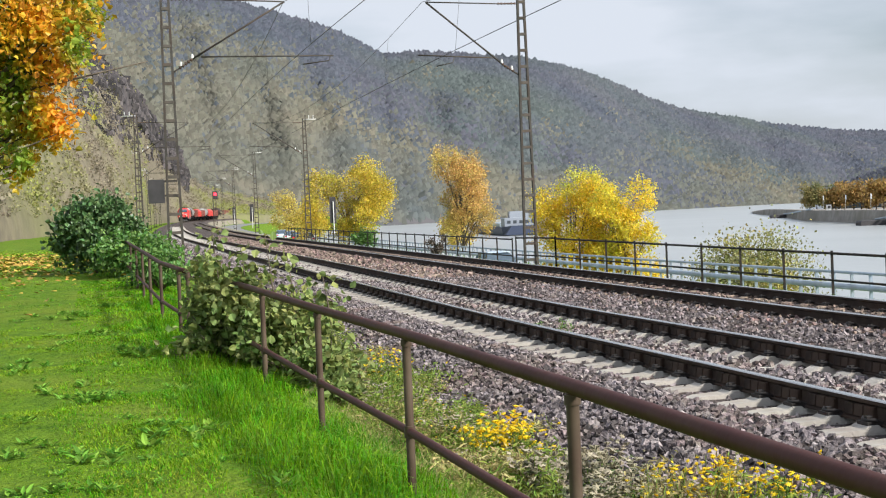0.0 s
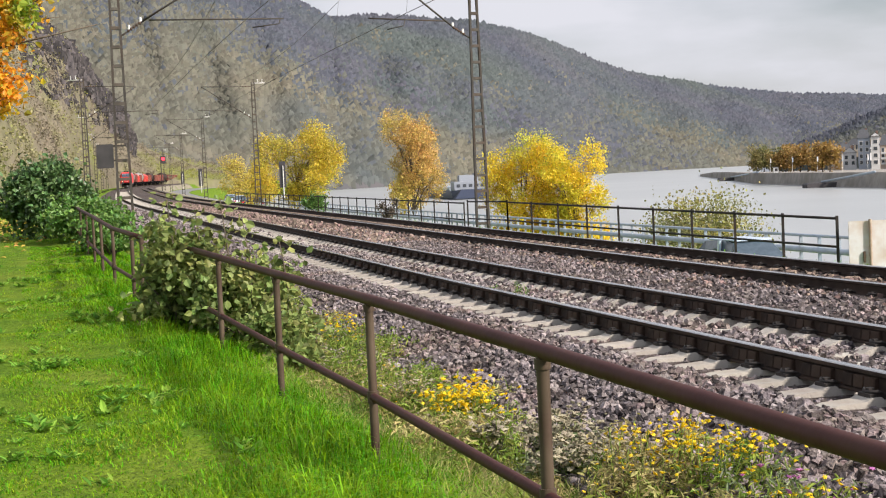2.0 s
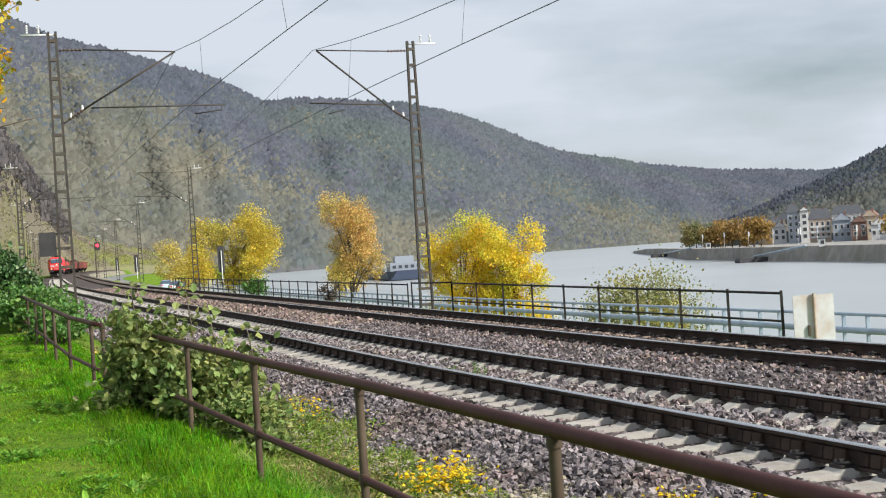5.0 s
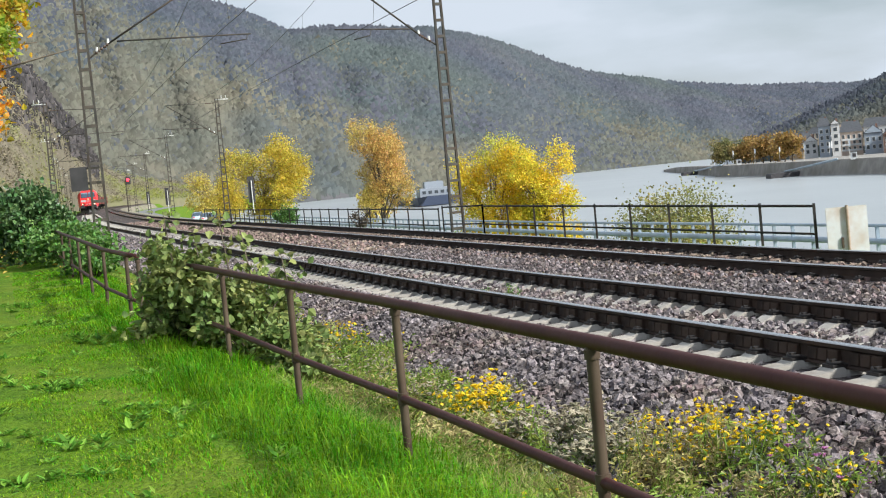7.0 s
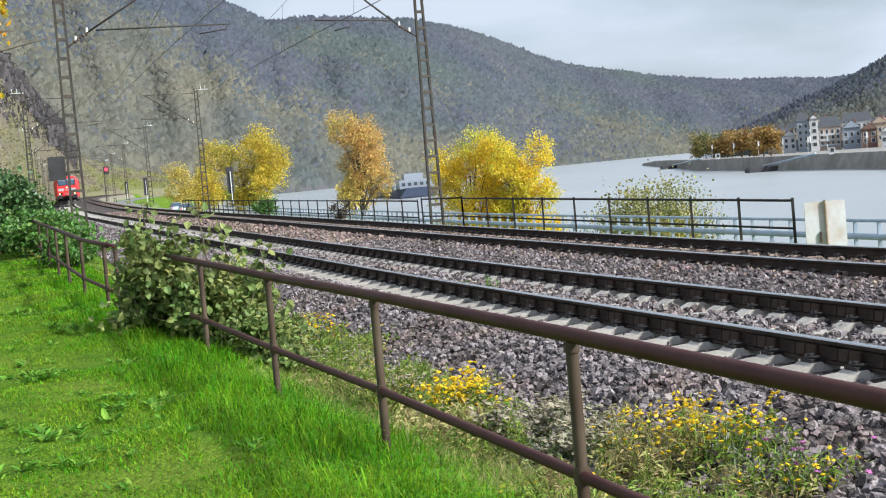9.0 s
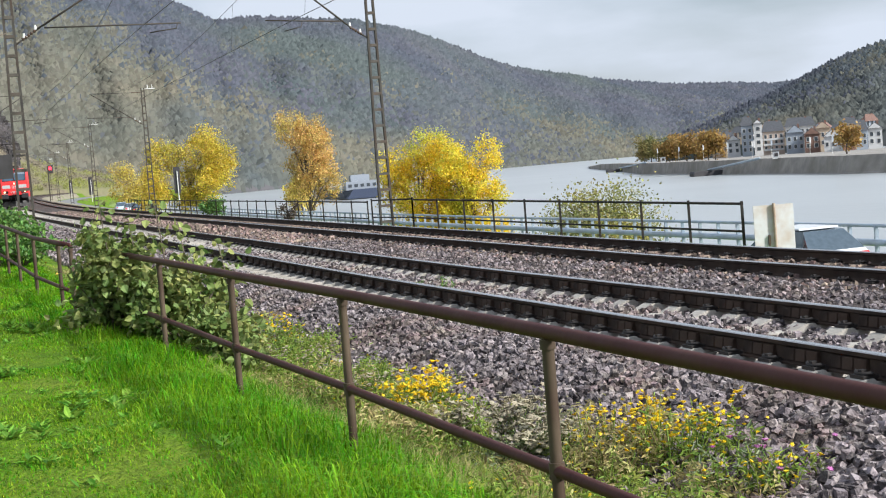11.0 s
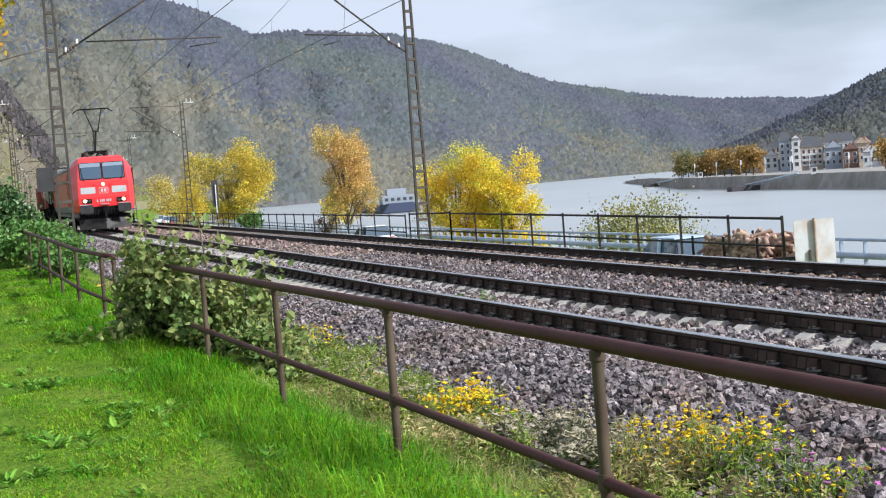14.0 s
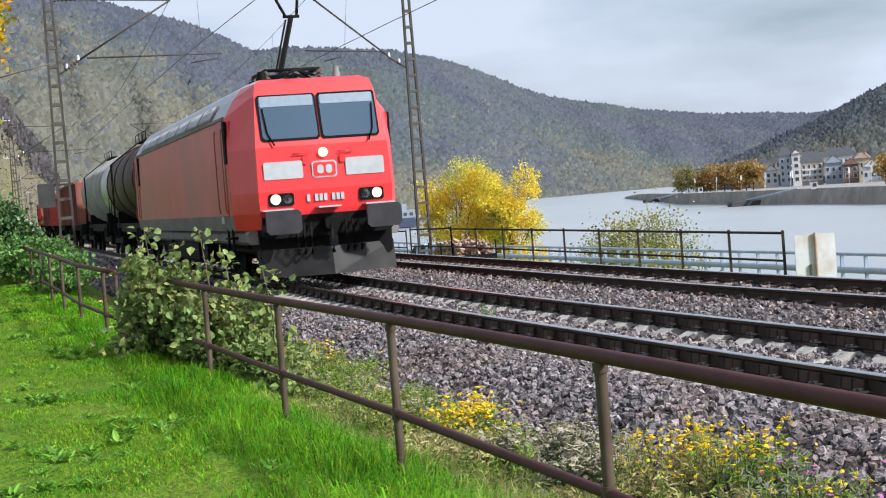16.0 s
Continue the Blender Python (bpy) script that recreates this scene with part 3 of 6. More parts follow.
    rim = pos[:, None, :] + out * (sz[:, None] * lump * RNG.uniform(0.7, 1.3, (trees, 5)))[..., None] - fall[:, None, :] * (sz * 0.25)[:, None, None]
    tip = pos + fall * (sz * RNG.uniform(0.45, 1.0, trees))[:, None] + np.array([0, 0, 1]) * (sz * 0.3)[:, None]
    vv = np.concatenate([rim, tip[:, None, :]], 1)
    nrm = np.concatenate([fall[:, None, :] + 0.78 * out, fall[:, None, :] + RNG.normal(0, 0.25, (trees, 1, 3))], 1)
    nrm /= np.linalg.norm(nrm, axis=2)[..., None]
    ff = np.array([(0, 1, 5), (1, 2, 5), (2, 3, 5), (3, 4, 5), (4, 0, 5)])
    for sel, m, words in ((~lower, m_tree, "bare grey-brown autumn woodland covering a valley side, tinted with blue haze"), (lower, low, "olive and yellowing woodland on the lower valley side, tinted with haze")):
        if not sel.any():
            continue
        if lump:
            k = int(sel.sum())
            f = ff[None] + (np.arange(k) * 6)[:, None, None]
            me = raw("forest", vv[sel].reshape(-1, 3), f.reshape(-1, 3), m, True)
            me.normals_split_custom_set_from_vertices(nrm[sel].reshape(-1, 3).tolist())
            tagged(new("forest", me), words, "forest", kind="stuff")
        w = sel[q]
        if not w.any():
            continue
        v, f = scatter(SPRIG_V, SPRIG_F, sp[w], (sz[q] * sprig)[w] * RNG.uniform(0.6, 1.3, int(w.sum())), turns(int(w.sum()), 2.4))
        tagged(new("forest_foliage", raw("forest_foliage", v, f, m)), "loose foliage, " + words if lump else "loose brown and yellow-green scrub on the slope", "forest", kind="stuff")
    return surf


RIDGE = [(-23, 13), (-18, 11.2), (-13.97, 9.5), (-12.84, 8.88), (-10.25, 8.2), (-8.29, 7.6), (-6.84, 7.1), (-5.7, 6.5), (-5.03, 6.14), (-3.7, 6.18), (-2, 6.05), (0.2, 5.78), (1.83, 5.4), (3.5, 4.75), (5, 4.0), (6, 3.58), (7.9, 3.17), (9.2, 2.87), (10.7, 2.62), (12.3, 2.4), (13.8, 2.33), (15.6, 2.13), (17, 2.2), (21, 2.35)]
# both far slopes get their haze from the tinted forest colours
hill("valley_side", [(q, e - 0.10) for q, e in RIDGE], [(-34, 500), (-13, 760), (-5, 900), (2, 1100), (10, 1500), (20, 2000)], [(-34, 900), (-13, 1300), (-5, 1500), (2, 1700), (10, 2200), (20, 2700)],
     "steep wooded valley side in dull autumn green with haze in its colour", 84000, 2.9, HAZED_FOREST_FLOOR, HAZED_FOREST, [(-34, -0.1), (-6, -0.2), (0, -0.45), (20, -0.22)], 1.3, folds=0.030, sprigs=0, lump=1.12, low=HAZED_FOREST_LOW, belt=[(-23, 0.75), (-12, 0.68), (-6, 0.5), (0, 0.35), (8, 0.2), (20, 0.1)])
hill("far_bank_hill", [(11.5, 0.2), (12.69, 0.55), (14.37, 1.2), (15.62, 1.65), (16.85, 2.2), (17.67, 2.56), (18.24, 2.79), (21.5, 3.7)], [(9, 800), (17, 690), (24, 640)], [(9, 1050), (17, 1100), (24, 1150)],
     "wooded hill behind the town on the far bank", 15000, 2.2, HAZED_FOREST_FLOOR, HAZED_FOREST, [(8, -0.2), (24, 0.1)], 2.1, folds=0.02, sprigs=0, lump=1.05, low=HAZED_FOREST_LOW, belt=[(11, 0.4), (22, 0.75)])
NEAR = hill("near_hillside", [(-24, 14), (-18.95, 11.0), (-17.08, 8.7), (-16.34, 7.4), (-15.58, 6.2), (-14.4, 4.9), (-13.83, 3.9), (-13.05, 2.8), (-12.65, 1.7), (-11.66, 1.2), (-10.19, 0.8), (-8.71, 0.55)], [(-34, 95), (-20, 170), (-15, 290), (-13.4, 560), (-8, 720)], [(-34, 210), (-20, 290), (-15, 420), (-13.4, 700), (-8, 850)],
     "steep scrub-covered slope with dark rock crags above the railway", 7500, 1.5, SCRUB_FLOOR, LEAF_SCRUB, [(-34, 0.6), (-17, 0.3), (-8, 0.1)], 0.4, sprigs=17, sprig=0.29, lump=0.0, folds=0.05, near=1.7)


def outcrop(az0, az1, u0, u1, n, size, seed):
    """Broken slabs and blocks of dark rock bedded in the slope."""
    g = np.random.default_rng(seed)
    az, u = g.uniform(az0, az1, n), g.uniform(u0, u1, n)
    pos = NEAR(az, u)
    sz = size * g.uniform(0.4, 1.3, n)
    sc = np.stack([sz, sz * 0.8, sz * g.uniform(0.7, 1.6, n)], -1)
    v = np.einsum("nij,nkj->nki", turns(n, 0.5), np.asarray(ROCK_V)[None] * g.uniform(0.35, 1.1, (n, 8, 3)) * sc[:, None, :]) + pos[:, None, :]
    f = np.asarray(ROCK_F)[None] + (np.arange(n) * 8)[:, None, None]
    return tagged(new("rock_outcrop", raw("rock_outcrop", v.reshape(-1, 3), f.reshape(-1, 3), ROCK)), "dark broken slate crags on the scrubby slope", "rock", kind="stuff")


outcrop(-17.9, -16.0, 0.80, 1.0, 620, 1.25, 1)
outcrop(-16.0, -14.9, 0.74, 0.97, 460, 1.1, 2)
outcrop(-14.9, -13.4, 0.66, 1.0, 1000, 1.45, 3)
outcrop(-13.6, -12.7, 0.50, 1.0, 800, 1.9, 4)
outcrop(-16.5, -13.5, 0.42, 0.7, 260, 0.7, 5)


# ---- railway tracks ----
RAIL_PROFILE = [(-0.075, -0.172), (0.075, -0.172), (0.075, -0.158), (0.02, -0.142), (0.012, -0.13), (0.012, -0.05), (0.036, -0.036), (0.036, -0.008), (0.028, 0), (-0.028, 0), (-0.036, -0.008),
                (-0.036, -0.036), (-0.012, -0.05), (-0.012, -0.13), (-0.02, -0.142), (-0.075, -0.158)]


def make_rail(parent, l, dz):
    b = Build()
    st = np.concatenate([np.arange(-30, 60, 1.5), np.arange(60, 200, 4), np.arange(200, 900, 10)])
    rings = []
    for s in st:
        x, y, z, h = rail_at(s, l, dz)
        nx, ny = math.sin(h), -math.cos(h)
        rings.append([(x + nx * a, y + ny * a, z + c) for a, c in RAIL_PROFILE])
    n = len(RAIL_PROFILE)
    vs = [p for r in rings for p in r]
    for i in range(len(rings) - 1):
        for k in range(n):
            b.f.append((i * n + k, i * n + (k + 1) % n, (i + 1) * n + (k + 1) % n, (i + 1) * n + k))
            b.m.append(1 if k in (7, 8, 9) else 0)
            b.s.append(False)
    b.v = vs
    return part("rail", b, [RAIL_SIDE, RAIL_TOP], parent, "rusty steel rail with a worn bright head")


def sleeper_mesh(m):
    """A concrete sleeper with raised rail seats and a sunken middle, 2.6 m long across x."""
    b = Build()
    xs = [(-1.30, 0.12, -0.03), (-1.22, 0.145, -0.012), (-0.98, 0.15, 0.0), (-0.93, 0.15, 0.022), (-0.86, 0.15, 0.022), (-0.84, 0.15, 0), (-0.66, 0.15, 0), (-0.64, 0.15, 0.022), (-0.55, 0.145, 0.022), (-0.42, 0.13, -0.03),
          (0.42, 0.13, -0.03), (0.55, 0.145, 0.022), (0.64, 0.15, 0.022), (0.66, 0.15, 0), (0.84, 0.15, 0), (0.86, 0.15, 0.022), (0.93, 0.15, 0.022), (0.98, 0.15, 0), (1.22, 0.145, -0.012), (1.30, 0.12, -0.03)]
    b.loft([[(x, -w, -0.2), (x, w, -0.2), (x, w * 0.72, z), (x, -w * 0.72, z)] for x, w, z in xs])
    return b.mesh("sleeper", m)


def clip_mesh():
    b = Build()
    for sg in (-1, 1):
        b.box((sg * 0.12, 0, 0.02), (0.13, 0.16, 0.05))
        b.box((sg * 0.135, 0, 0.055), (0.045, 0.045, 0.05))
        b.tube([(sg * 0.07, -0.06, 0.035), (sg * 0.13, -0.085, 0.06), (sg * 0.16, -0.03, 0.05), (sg * 0.16, 0.03, 0.05), (sg * 0.13, 0.085, 0.06), (sg * 0.07, 0.06, 0.035)], 0.016, 5)
    return b.mesh("rail_clip", CLIP)


def damper_mesh(sg):
    """A ribbed damper block along one side of the web, with two grooves across it."""
    prof = [(-0.215, 0.050), (-0.205, 0.057), (-0.085, 0.057), (-0.080, 0.040), (-0.066, 0.040), (-0.061, 0.057), (0.061, 0.057), (0.066, 0.040), (0.080, 0.040), (0.085, 0.057), (0.205, 0.057), (0.215, 0.050)]
    b = Build().loft([[(sg * 0.012, y, -0.135), (sg * w, y, -0.140), (sg * (w - 0.010), y, -0.055), (sg * 0.012, y, -0.050)] for y, w in prof])
    return b.mesh("rail_damper", RAIL_SIDE)


CLIP_MESH, DAMPER_MESH = clip_mesh(), [damper_mesh(-1), damper_mesh(1)]


def make_track(l0, dz, m, label, near, s_first):
    tr = thing("railway_track", label, "railway track", group="parallel railway tracks")
    rails = [make_rail(tr, l0 + a, dz) for a in (-0.7525, 0.7525)]
    me = sleeper_mesh(m)
    st = s_first + 0.6 * np.arange(-30, 480)
    far = []
    for s in st:
        x, y, z, h = rail_at(s, l0, dz)
        mt = pose(x, y, z - 0.178, 0, 0, math.degrees(h) - 90)
        if -8 < s < near:
            o = part("sleeper", me, m, tr)
            o.matrix_basis = mt @ pose(0, RNG.uniform(-0.012, 0.012), 0, 0, 0, RNG.uniform(-0.5, 0.5))
            for a, r in zip((-0.7525, 0.7525), rails):
                if s < 45:
                    c = part("rail_clip", CLIP_MESH, CLIP, r, "" if s > -7.5 else "dark spring steel rail clip")
                    c.matrix_basis = mt @ pose(a, 0, 0)
                if s < 26 and dz == 0:
                    for me_d in DAMPER_MESH:
                        c = part("rail_damper", me_d, RAIL_SIDE, r)
                        c.matrix_basis = mt @ pose(a, 0.30, 0.178)
        elif s >= near:
            far.append((x, y, z - 0.178, h))
    far = np.asarray(far)
    pv = [v.co[:] for v in me.vertices]
    pf = [p.vertices[:] for p in me.polygons if len(p.vertices) == 4]
    c, sn = np.cos(far[:, 3] - np.pi / 2), np.sin(far[:, 3] - np.pi / 2)
    z0, o1 = 0 * c, 0 * c + 1
    rot = np.stack([c, -sn, z0, sn, c, z0, z0, z0, o1], -1).reshape(-1, 3, 3)
    v, f = scatter(pv, pf, far[:, :3], np.ones(len(far)), rot)
    tagged(part("far_sleeper", raw("far_sleeper", v, f, m), m, tr), kind="stuff")
    return tr


make_track(0.0, 0.0, CONCRETE, "railway track on pale concrete sleepers with rusty rails", 70, 17.71 - 0.6 * 60)
make_track(D2, -0.114, CONCRETE_RUST, "railway track on rust-stained concrete sleepers", 55, 16.21 - 0.6 * 60)


def stones(n, s_range, l_range, size, m, label, power=1.0, lift=0.05):
    s = s_range[0] + (s_range[1] - s_range[0]) * RNG.uniform(0, 1, n) ** power
    l = RNG.uniform(*l_range, n)
    x, y, _, _ = rail_at(s, l)
    sz = size * RNG.uniform(0.55, 1.25, n)
    pos = np.stack([x, y, ground_z(s, l) + lift + sz * RNG.uniform(0.0, 0.9, n)], -1)
    pv, rot = np.asarray(ROCK_V), turns(n)
    jit = RNG.uniform(0.40, 1.05, (n, 8, 3))
    sc = np.stack([sz, sz * RNG.uniform(0.6, 1, n), sz * RNG.uniform(0.5, 0.9, n)], -1)
    v = np.einsum("nij,nkj->nki", rot, pv[None] * jit * sc[:, None, :]) + pos[:, None, :]
    f = np.asarray(ROCK_F)[None] + (np.arange(n) * 8)[:, None, None]
    return tagged(new("ballast_stones", raw("ballast_stones", v.reshape(-1, 3), f.reshape(-1, 3), m)), label, "ballast", kind="stuff")


stones(25000, (-3, 32), (-3.35, -1.3), 0.033, STONE, "loose grey-violet crushed ballast stones on the shoulder", 1.5)
stones(8000, (-3, 32), (-0.66, 0.66), 0.033, STONE, "grey ballast stones between the rails", 1.3, 0.062)
stones(11000, (-3, 44), (1.0, D2 - 1.1), 0.033, STONE, "grey ballast stones between two tracks", 1.3)
stones(3800, (2, 45), (D2 - 1.6, D2 + 1.5), 0.034, STONE_RUST, "rust-brown ballast stones beside old sleepers", 1.2, 0.045)
# fill between the sleeper ends, flush with their tops
for lo, hi in ((-1.36, -0.86), (0.86, 1.36)):
    stones(4200, (-2, 34), (lo, hi), 0.030, STONE, "grey ballast stones packed between the sleeper ends", 1.3, 0.022)
# coarser scatter where the line runs away
stones(7500, (30, 120), (-3.5, -1.2), 0.068, STONE, "grey-violet ballast shoulder along the far line", 1.2, 0.04)
stones(4500, (32, 120), (1.1, D2 - 1.2), 0.068, STONE_RUST, "rust-brown ballast between the tracks along the far line", 1.2, 0.03)
stones(2500, (32, 100), (-1.3, 1.3), 0.050, STONE, "ballast between far sleepers", 1.2, 0.03)


# ---- pipe fence on the bank ----
def pipe_fence(label, tops, posts, post_h=0.95):
    """tops: the top rail's corners; posts: world places of the posts' tops; each post leans a little."""
    fe = thing("pipe_fence", label, "fence", group="pipe fence along the railway bank")
    part("top_rail", Build().tube(tops, 0.0325, 12), PIPE, fe, "worn dark red-brown steel tube")
    low = [Vector(p) - Vector((0, 0, 0.575)) for p in tops]
    part("lower_rail", Build().tube(low, 0.026, 8), PIPE, fe, "worn brown steel tube")
    for i, p in enumerate(posts):
        p = Vector(p)
        b = Build().cyl(p - Vector((0.0, 0, post_h + 0.25)), p + Vector((0, 0, -0.01)), 0.026, n=10)
        b.cyl(p - Vector((0, 0, 0.07)), p - Vector((0, 0, 0.03)), 0.033, n=10)
        b.cyl(p - Vector((0, 0, 0.61)), p - Vector((0, 0, 0.54)), 0.034, n=10)
        part("post", b, PIPE_POST, fe, "weathered olive-brown steel post" if i == 0 else "")
    return fe


N1 = [(3.45, -3.1, 0.80), (2.38, -0.05, 0.81), (1.46, 3.05, 0.818), (0.559, 6.03, 0.822), (-0.323, 8.97, 0.813), (-1.234, 11.75, 0.813), (-2.202, 14.8, 0.817), (-3.02, 17.3, 0.825)]
pipe_fence("brown painted steel pipe fence with two rails on the grassy bank", N1, N1[:-1] + [(-2.99, 17.2, 0.812)])
N2 = [(-3.75, 18.4, 0.92), (-4.12, 19.5, 0.93), (-5.02, 22.2, 0.95), (-5.89, 25.0, 1.0), (-6.73, 27.8, 1.03), (-7.55, 30.5, 1.06), (-8.43, 33.4, 1.09), (-9.23, 36.0, 1.15), (-10.15, 39.0, 1.21), (-11.08, 42.0, 1.27), (-12.8, 47.0, 1.42)]
pipe_fence("brown steel pipe fence running on behind the shrub", N2, N2[:-1])


# ---- grass and weeds ----
def blades(name, n, s_range, l_range, h, m, label, power=1.6, width=0.010, hvar=None, bent=False):
    s = s_range[0] + (s_range[1] - s_range[0]) * RNG.uniform(0, 1, n) ** power
    l = RNG.uniform(*l_range, n)
    x, y, _, _ = rail_at(s, l)
    hh = h * RNG.uniform(0.4, 1.25, n) * (hvar(s, l) if hvar else 1)
    far = np.clip(s / 12, 1, 4)
    a, lean = RNG.uniform(0, 2 * np.pi, n), RNG.uniform(0.5, 1.7, n)
    base = np.stack([x, y, rough_ground(s, l) - 0.01], -1)
    side = np.stack([-np.sin(a), np.cos(a), 0 * a], -1) * (width * far * RNG.uniform(0.6, 1.4, n))[:, None]
    fwd = np.stack([np.cos(a), np.sin(a), 0 * a], -1)
    up = np.array([0, 0, 1.0])
    mid = base + up * (hh * 0.6)[:, None] + fwd * (hh * lean * 0.3)[:, None]
    tip = base + up * (hh * (1 - lean * 0.35))[:, None] + fwd * (hh * lean)[:, None]
    if not bent:
        v = np.stack([base - side * 1.3, base + side * 1.3, tip], 1).reshape(-1, 3)
        return tagged(new(name, raw(name, v, np.arange(n * 3).reshape(-1, 3), m)), label, "grass", kind="stuff")
    v = np.stack([base - side, base + side, mid - side * 0.8, mid + side * 0.8, tip], 1).reshape(-1, 3)
    f = (np.array([(0, 1, 3), (0, 3, 2), (2, 3, 4)])[None] + (np.arange(n) * 5)[:, None, None]).reshape(-1, 3)
    return tagged(new(name, raw(name, v, f, m)), label, "grass", kind="stuff")


TUFTS = [(9.05, -4.95, 0.75), (4.63, -5.0, 0.9), (6.2, -5.1, 0.7), (11.2, -5.1, 0.8), (3.3, -4.75, 0.7), (14.0, -5.2, 1.0), (7.6, -5.35, 0.6), (17.0, -5.3, 1.1), (1.6, -5.0, 0.9), (21.0, -5.3, 1.2)]


def mound(s, l):
    return sum(np.exp(-((s - a) / r) ** 2 - ((l - b) / (r * 0.55)) ** 2) for a, b, r in TUFTS)


def meadow(s, l):
    return 0.42 + 0.22 * np.sin(s * 1.9 + l) * np.sin(l * 2.4) + 0.25 * np.sin(s * 0.9) * np.sin(l * 1.4) + 0.35 * np.exp(-((l + 5.3) / 0.9) ** 2)


def fence_grass(s, l):
    return 0.22 + 0.40 * np.exp(-np.clip(-l - 4.8, 0, 9) / 0.7) * (0.7 + 0.5 * np.sin(s * 2.3 + l * 3.0)) + 1.05 * np.clip(mound(s, l), 0, 1)


blades("lawn_grass", 150000, (1.0, 17), (-9.4, -4.6), 0.062, LAWN, "short dense green lawn grass", 1.25, 0.0042, meadow)
blades("grass", 80000, (-6, 50), (-17, -4.5), 0.075, BLADE, "lush bright green meadow grass", 1.6, 0.0045, meadow)
blades("tall_grass", 84000, (-4, 30), (-6.7, -3.95), 0.165, BLADE, "tall bright green grass in tufts along the fence", 1.4, 0.0036, fence_grass, True)
blades("dry_grass", 42000, (-4, 32), (-4.3, -2.75), 0.15, BLADE_DRY, "dry straw-coloured grass below the fence", 1.5, 0.004)
blades("weedy_grass", 46000, (-4, 32), (-4.5, -2.75), 0.13, WEED, "mixed low weeds and grass below the fence", 1.4, 0.005)
blades("verge_grass", 9000, (20, 130), (D2 + 2.6, D2 + 4.8), 0.22, BLADE, "green verge grass beside the track", 1.3, 0.012)


blades("far_lawn_grass", 18000, (20, 110), (-32, -8), 0.10, LAWN, "short yellowish green lawn grass", 1.0, 0.012)
n = 2600
fs, fl = RNG.normal(43, 7, n), RNG.normal(-9.5, 2.0, n)
fx, fy, _, _ = rail_at(fs, fl)
fv, ff = scatter(LEAF_V, LEAF_F, np.stack([fx, fy, rough_ground(fs, fl) + 0.06], -1), 0.13 * RNG.uniform(0.6, 1.3, n), turns(n, 0.5))
tagged(new("fallen_leaves", raw("fallen_leaves", fv, ff, PATH_LEAVES)), "brown and yellow fallen leaves on the grass", "fallen leaves", kind="stuff")


def leafy(name, n, centre, radii, leaf, m, label, shape=(LEAF_V, LEAF_F), hollow=0.4, parent=None, squash=None):
    """Many small leaves through an uneven ellipsoid of clumps."""
    k = max(6, n // 60)
    d = RNG.normal(size=(k, 3))
    d /= np.linalg.norm(d, axis=1)[:, None]
    c = d * RNG.uniform(hollow, 1.0, (k, 1)) * np.asarray(radii) + np.asarray(centre)
    w = RNG.integers(0, k, n)
    p = c[w] + RNG.normal(size=(n, 3)) * np.asarray(radii) * 0.15
    v, f = scatter(*shape, p, leaf * RNG.uniform(0.6, 1.3, n), turns(n, 2.2))
    return part(name, raw(name, v, f, m), m, parent, label)


def weeds(name, x, y, r, h, n, leaf_m, label, flower=None, flowers=0, fsize=0.014, top=0.75):
    """A clump of thin stems with narrow leaves, and flower heads near the top."""
    s0, l0 = to_rail(x, y)
    zg = float(ground_z(np.array(s0), np.array(l0)))
    th = thing(name, label, "wild plant")
    b, heads = Build(), []
    for i in range(max(6, n // 28)):
        a, rr = RNG.uniform(0, 6.28), r * math.sqrt(RNG.uniform(0, 1))
        px, py = x + math.cos(a) * rr, y + math.sin(a) * rr
        hh = h * RNG.uniform(0.55, 1.0)
        tip = (px + RNG.normal(0, 0.06), py + RNG.normal(0, 0.06), zg + hh)
        b.tube([(px, py, zg - 0.05), ((px + tip[0]) / 2 + RNG.normal(0, 0.02), (py + tip[1]) / 2, zg + hh * 0.5), tip], 0.0035, 3)
        heads.append(tip)
    tagged(part("stem", b, WEED, th), kind="stuff")
    heads = np.asarray(heads)
    w = RNG.integers(0, len(heads), n)
    u = RNG.uniform(0.1, 0.95, n)
    base = np.stack([heads[w, 0], heads[w, 1], zg + (heads[w, 2] - zg) * u], -1) + RNG.normal(0, 0.035, (n, 3))
    v, f = scatter(LEAF_V, LEAF_F, base, np.stack([0.02 * np.ones(n), 0.062 * RNG.uniform(0.4, 1.3, n), 0.04 * np.ones(n)], -1), turns(n, 1.4))
    tagged(part("leaf", raw("leaf", v, f, leaf_m), leaf_m, th), kind="stuff")
    if flower:
        w = RNG.integers(0, len(heads), flowers)
        base = heads[w] + RNG.normal(0, 1, (flowers, 3)) * np.array([0.07, 0.07, 0.05]) - np.array([0, 0, 0.02])
        disc = [(0, 0, 0.35)] + [(math.cos(t) * (1 if i % 2 else 0.55), math.sin(t) * (1 if i % 2 else 0.55), 0.15) for i, t in enumerate(np.linspace(0, 2 * np.pi, 13)[:-1])] + [(0, 0, -0.5)]
        df = [(0, i, i % 12 + 1) for i in range(1, 13)] + [(13, i % 12 + 1, i) for i in range(1, 13)]
        v, f = scatter(disc, df, base, fsize * RNG.uniform(0.7, 1.3, flowers), turns(flowers, 0.9))
        tagged(part("flower", raw("flower", v, f, flower), flower, th), kind="stuff")
    return th


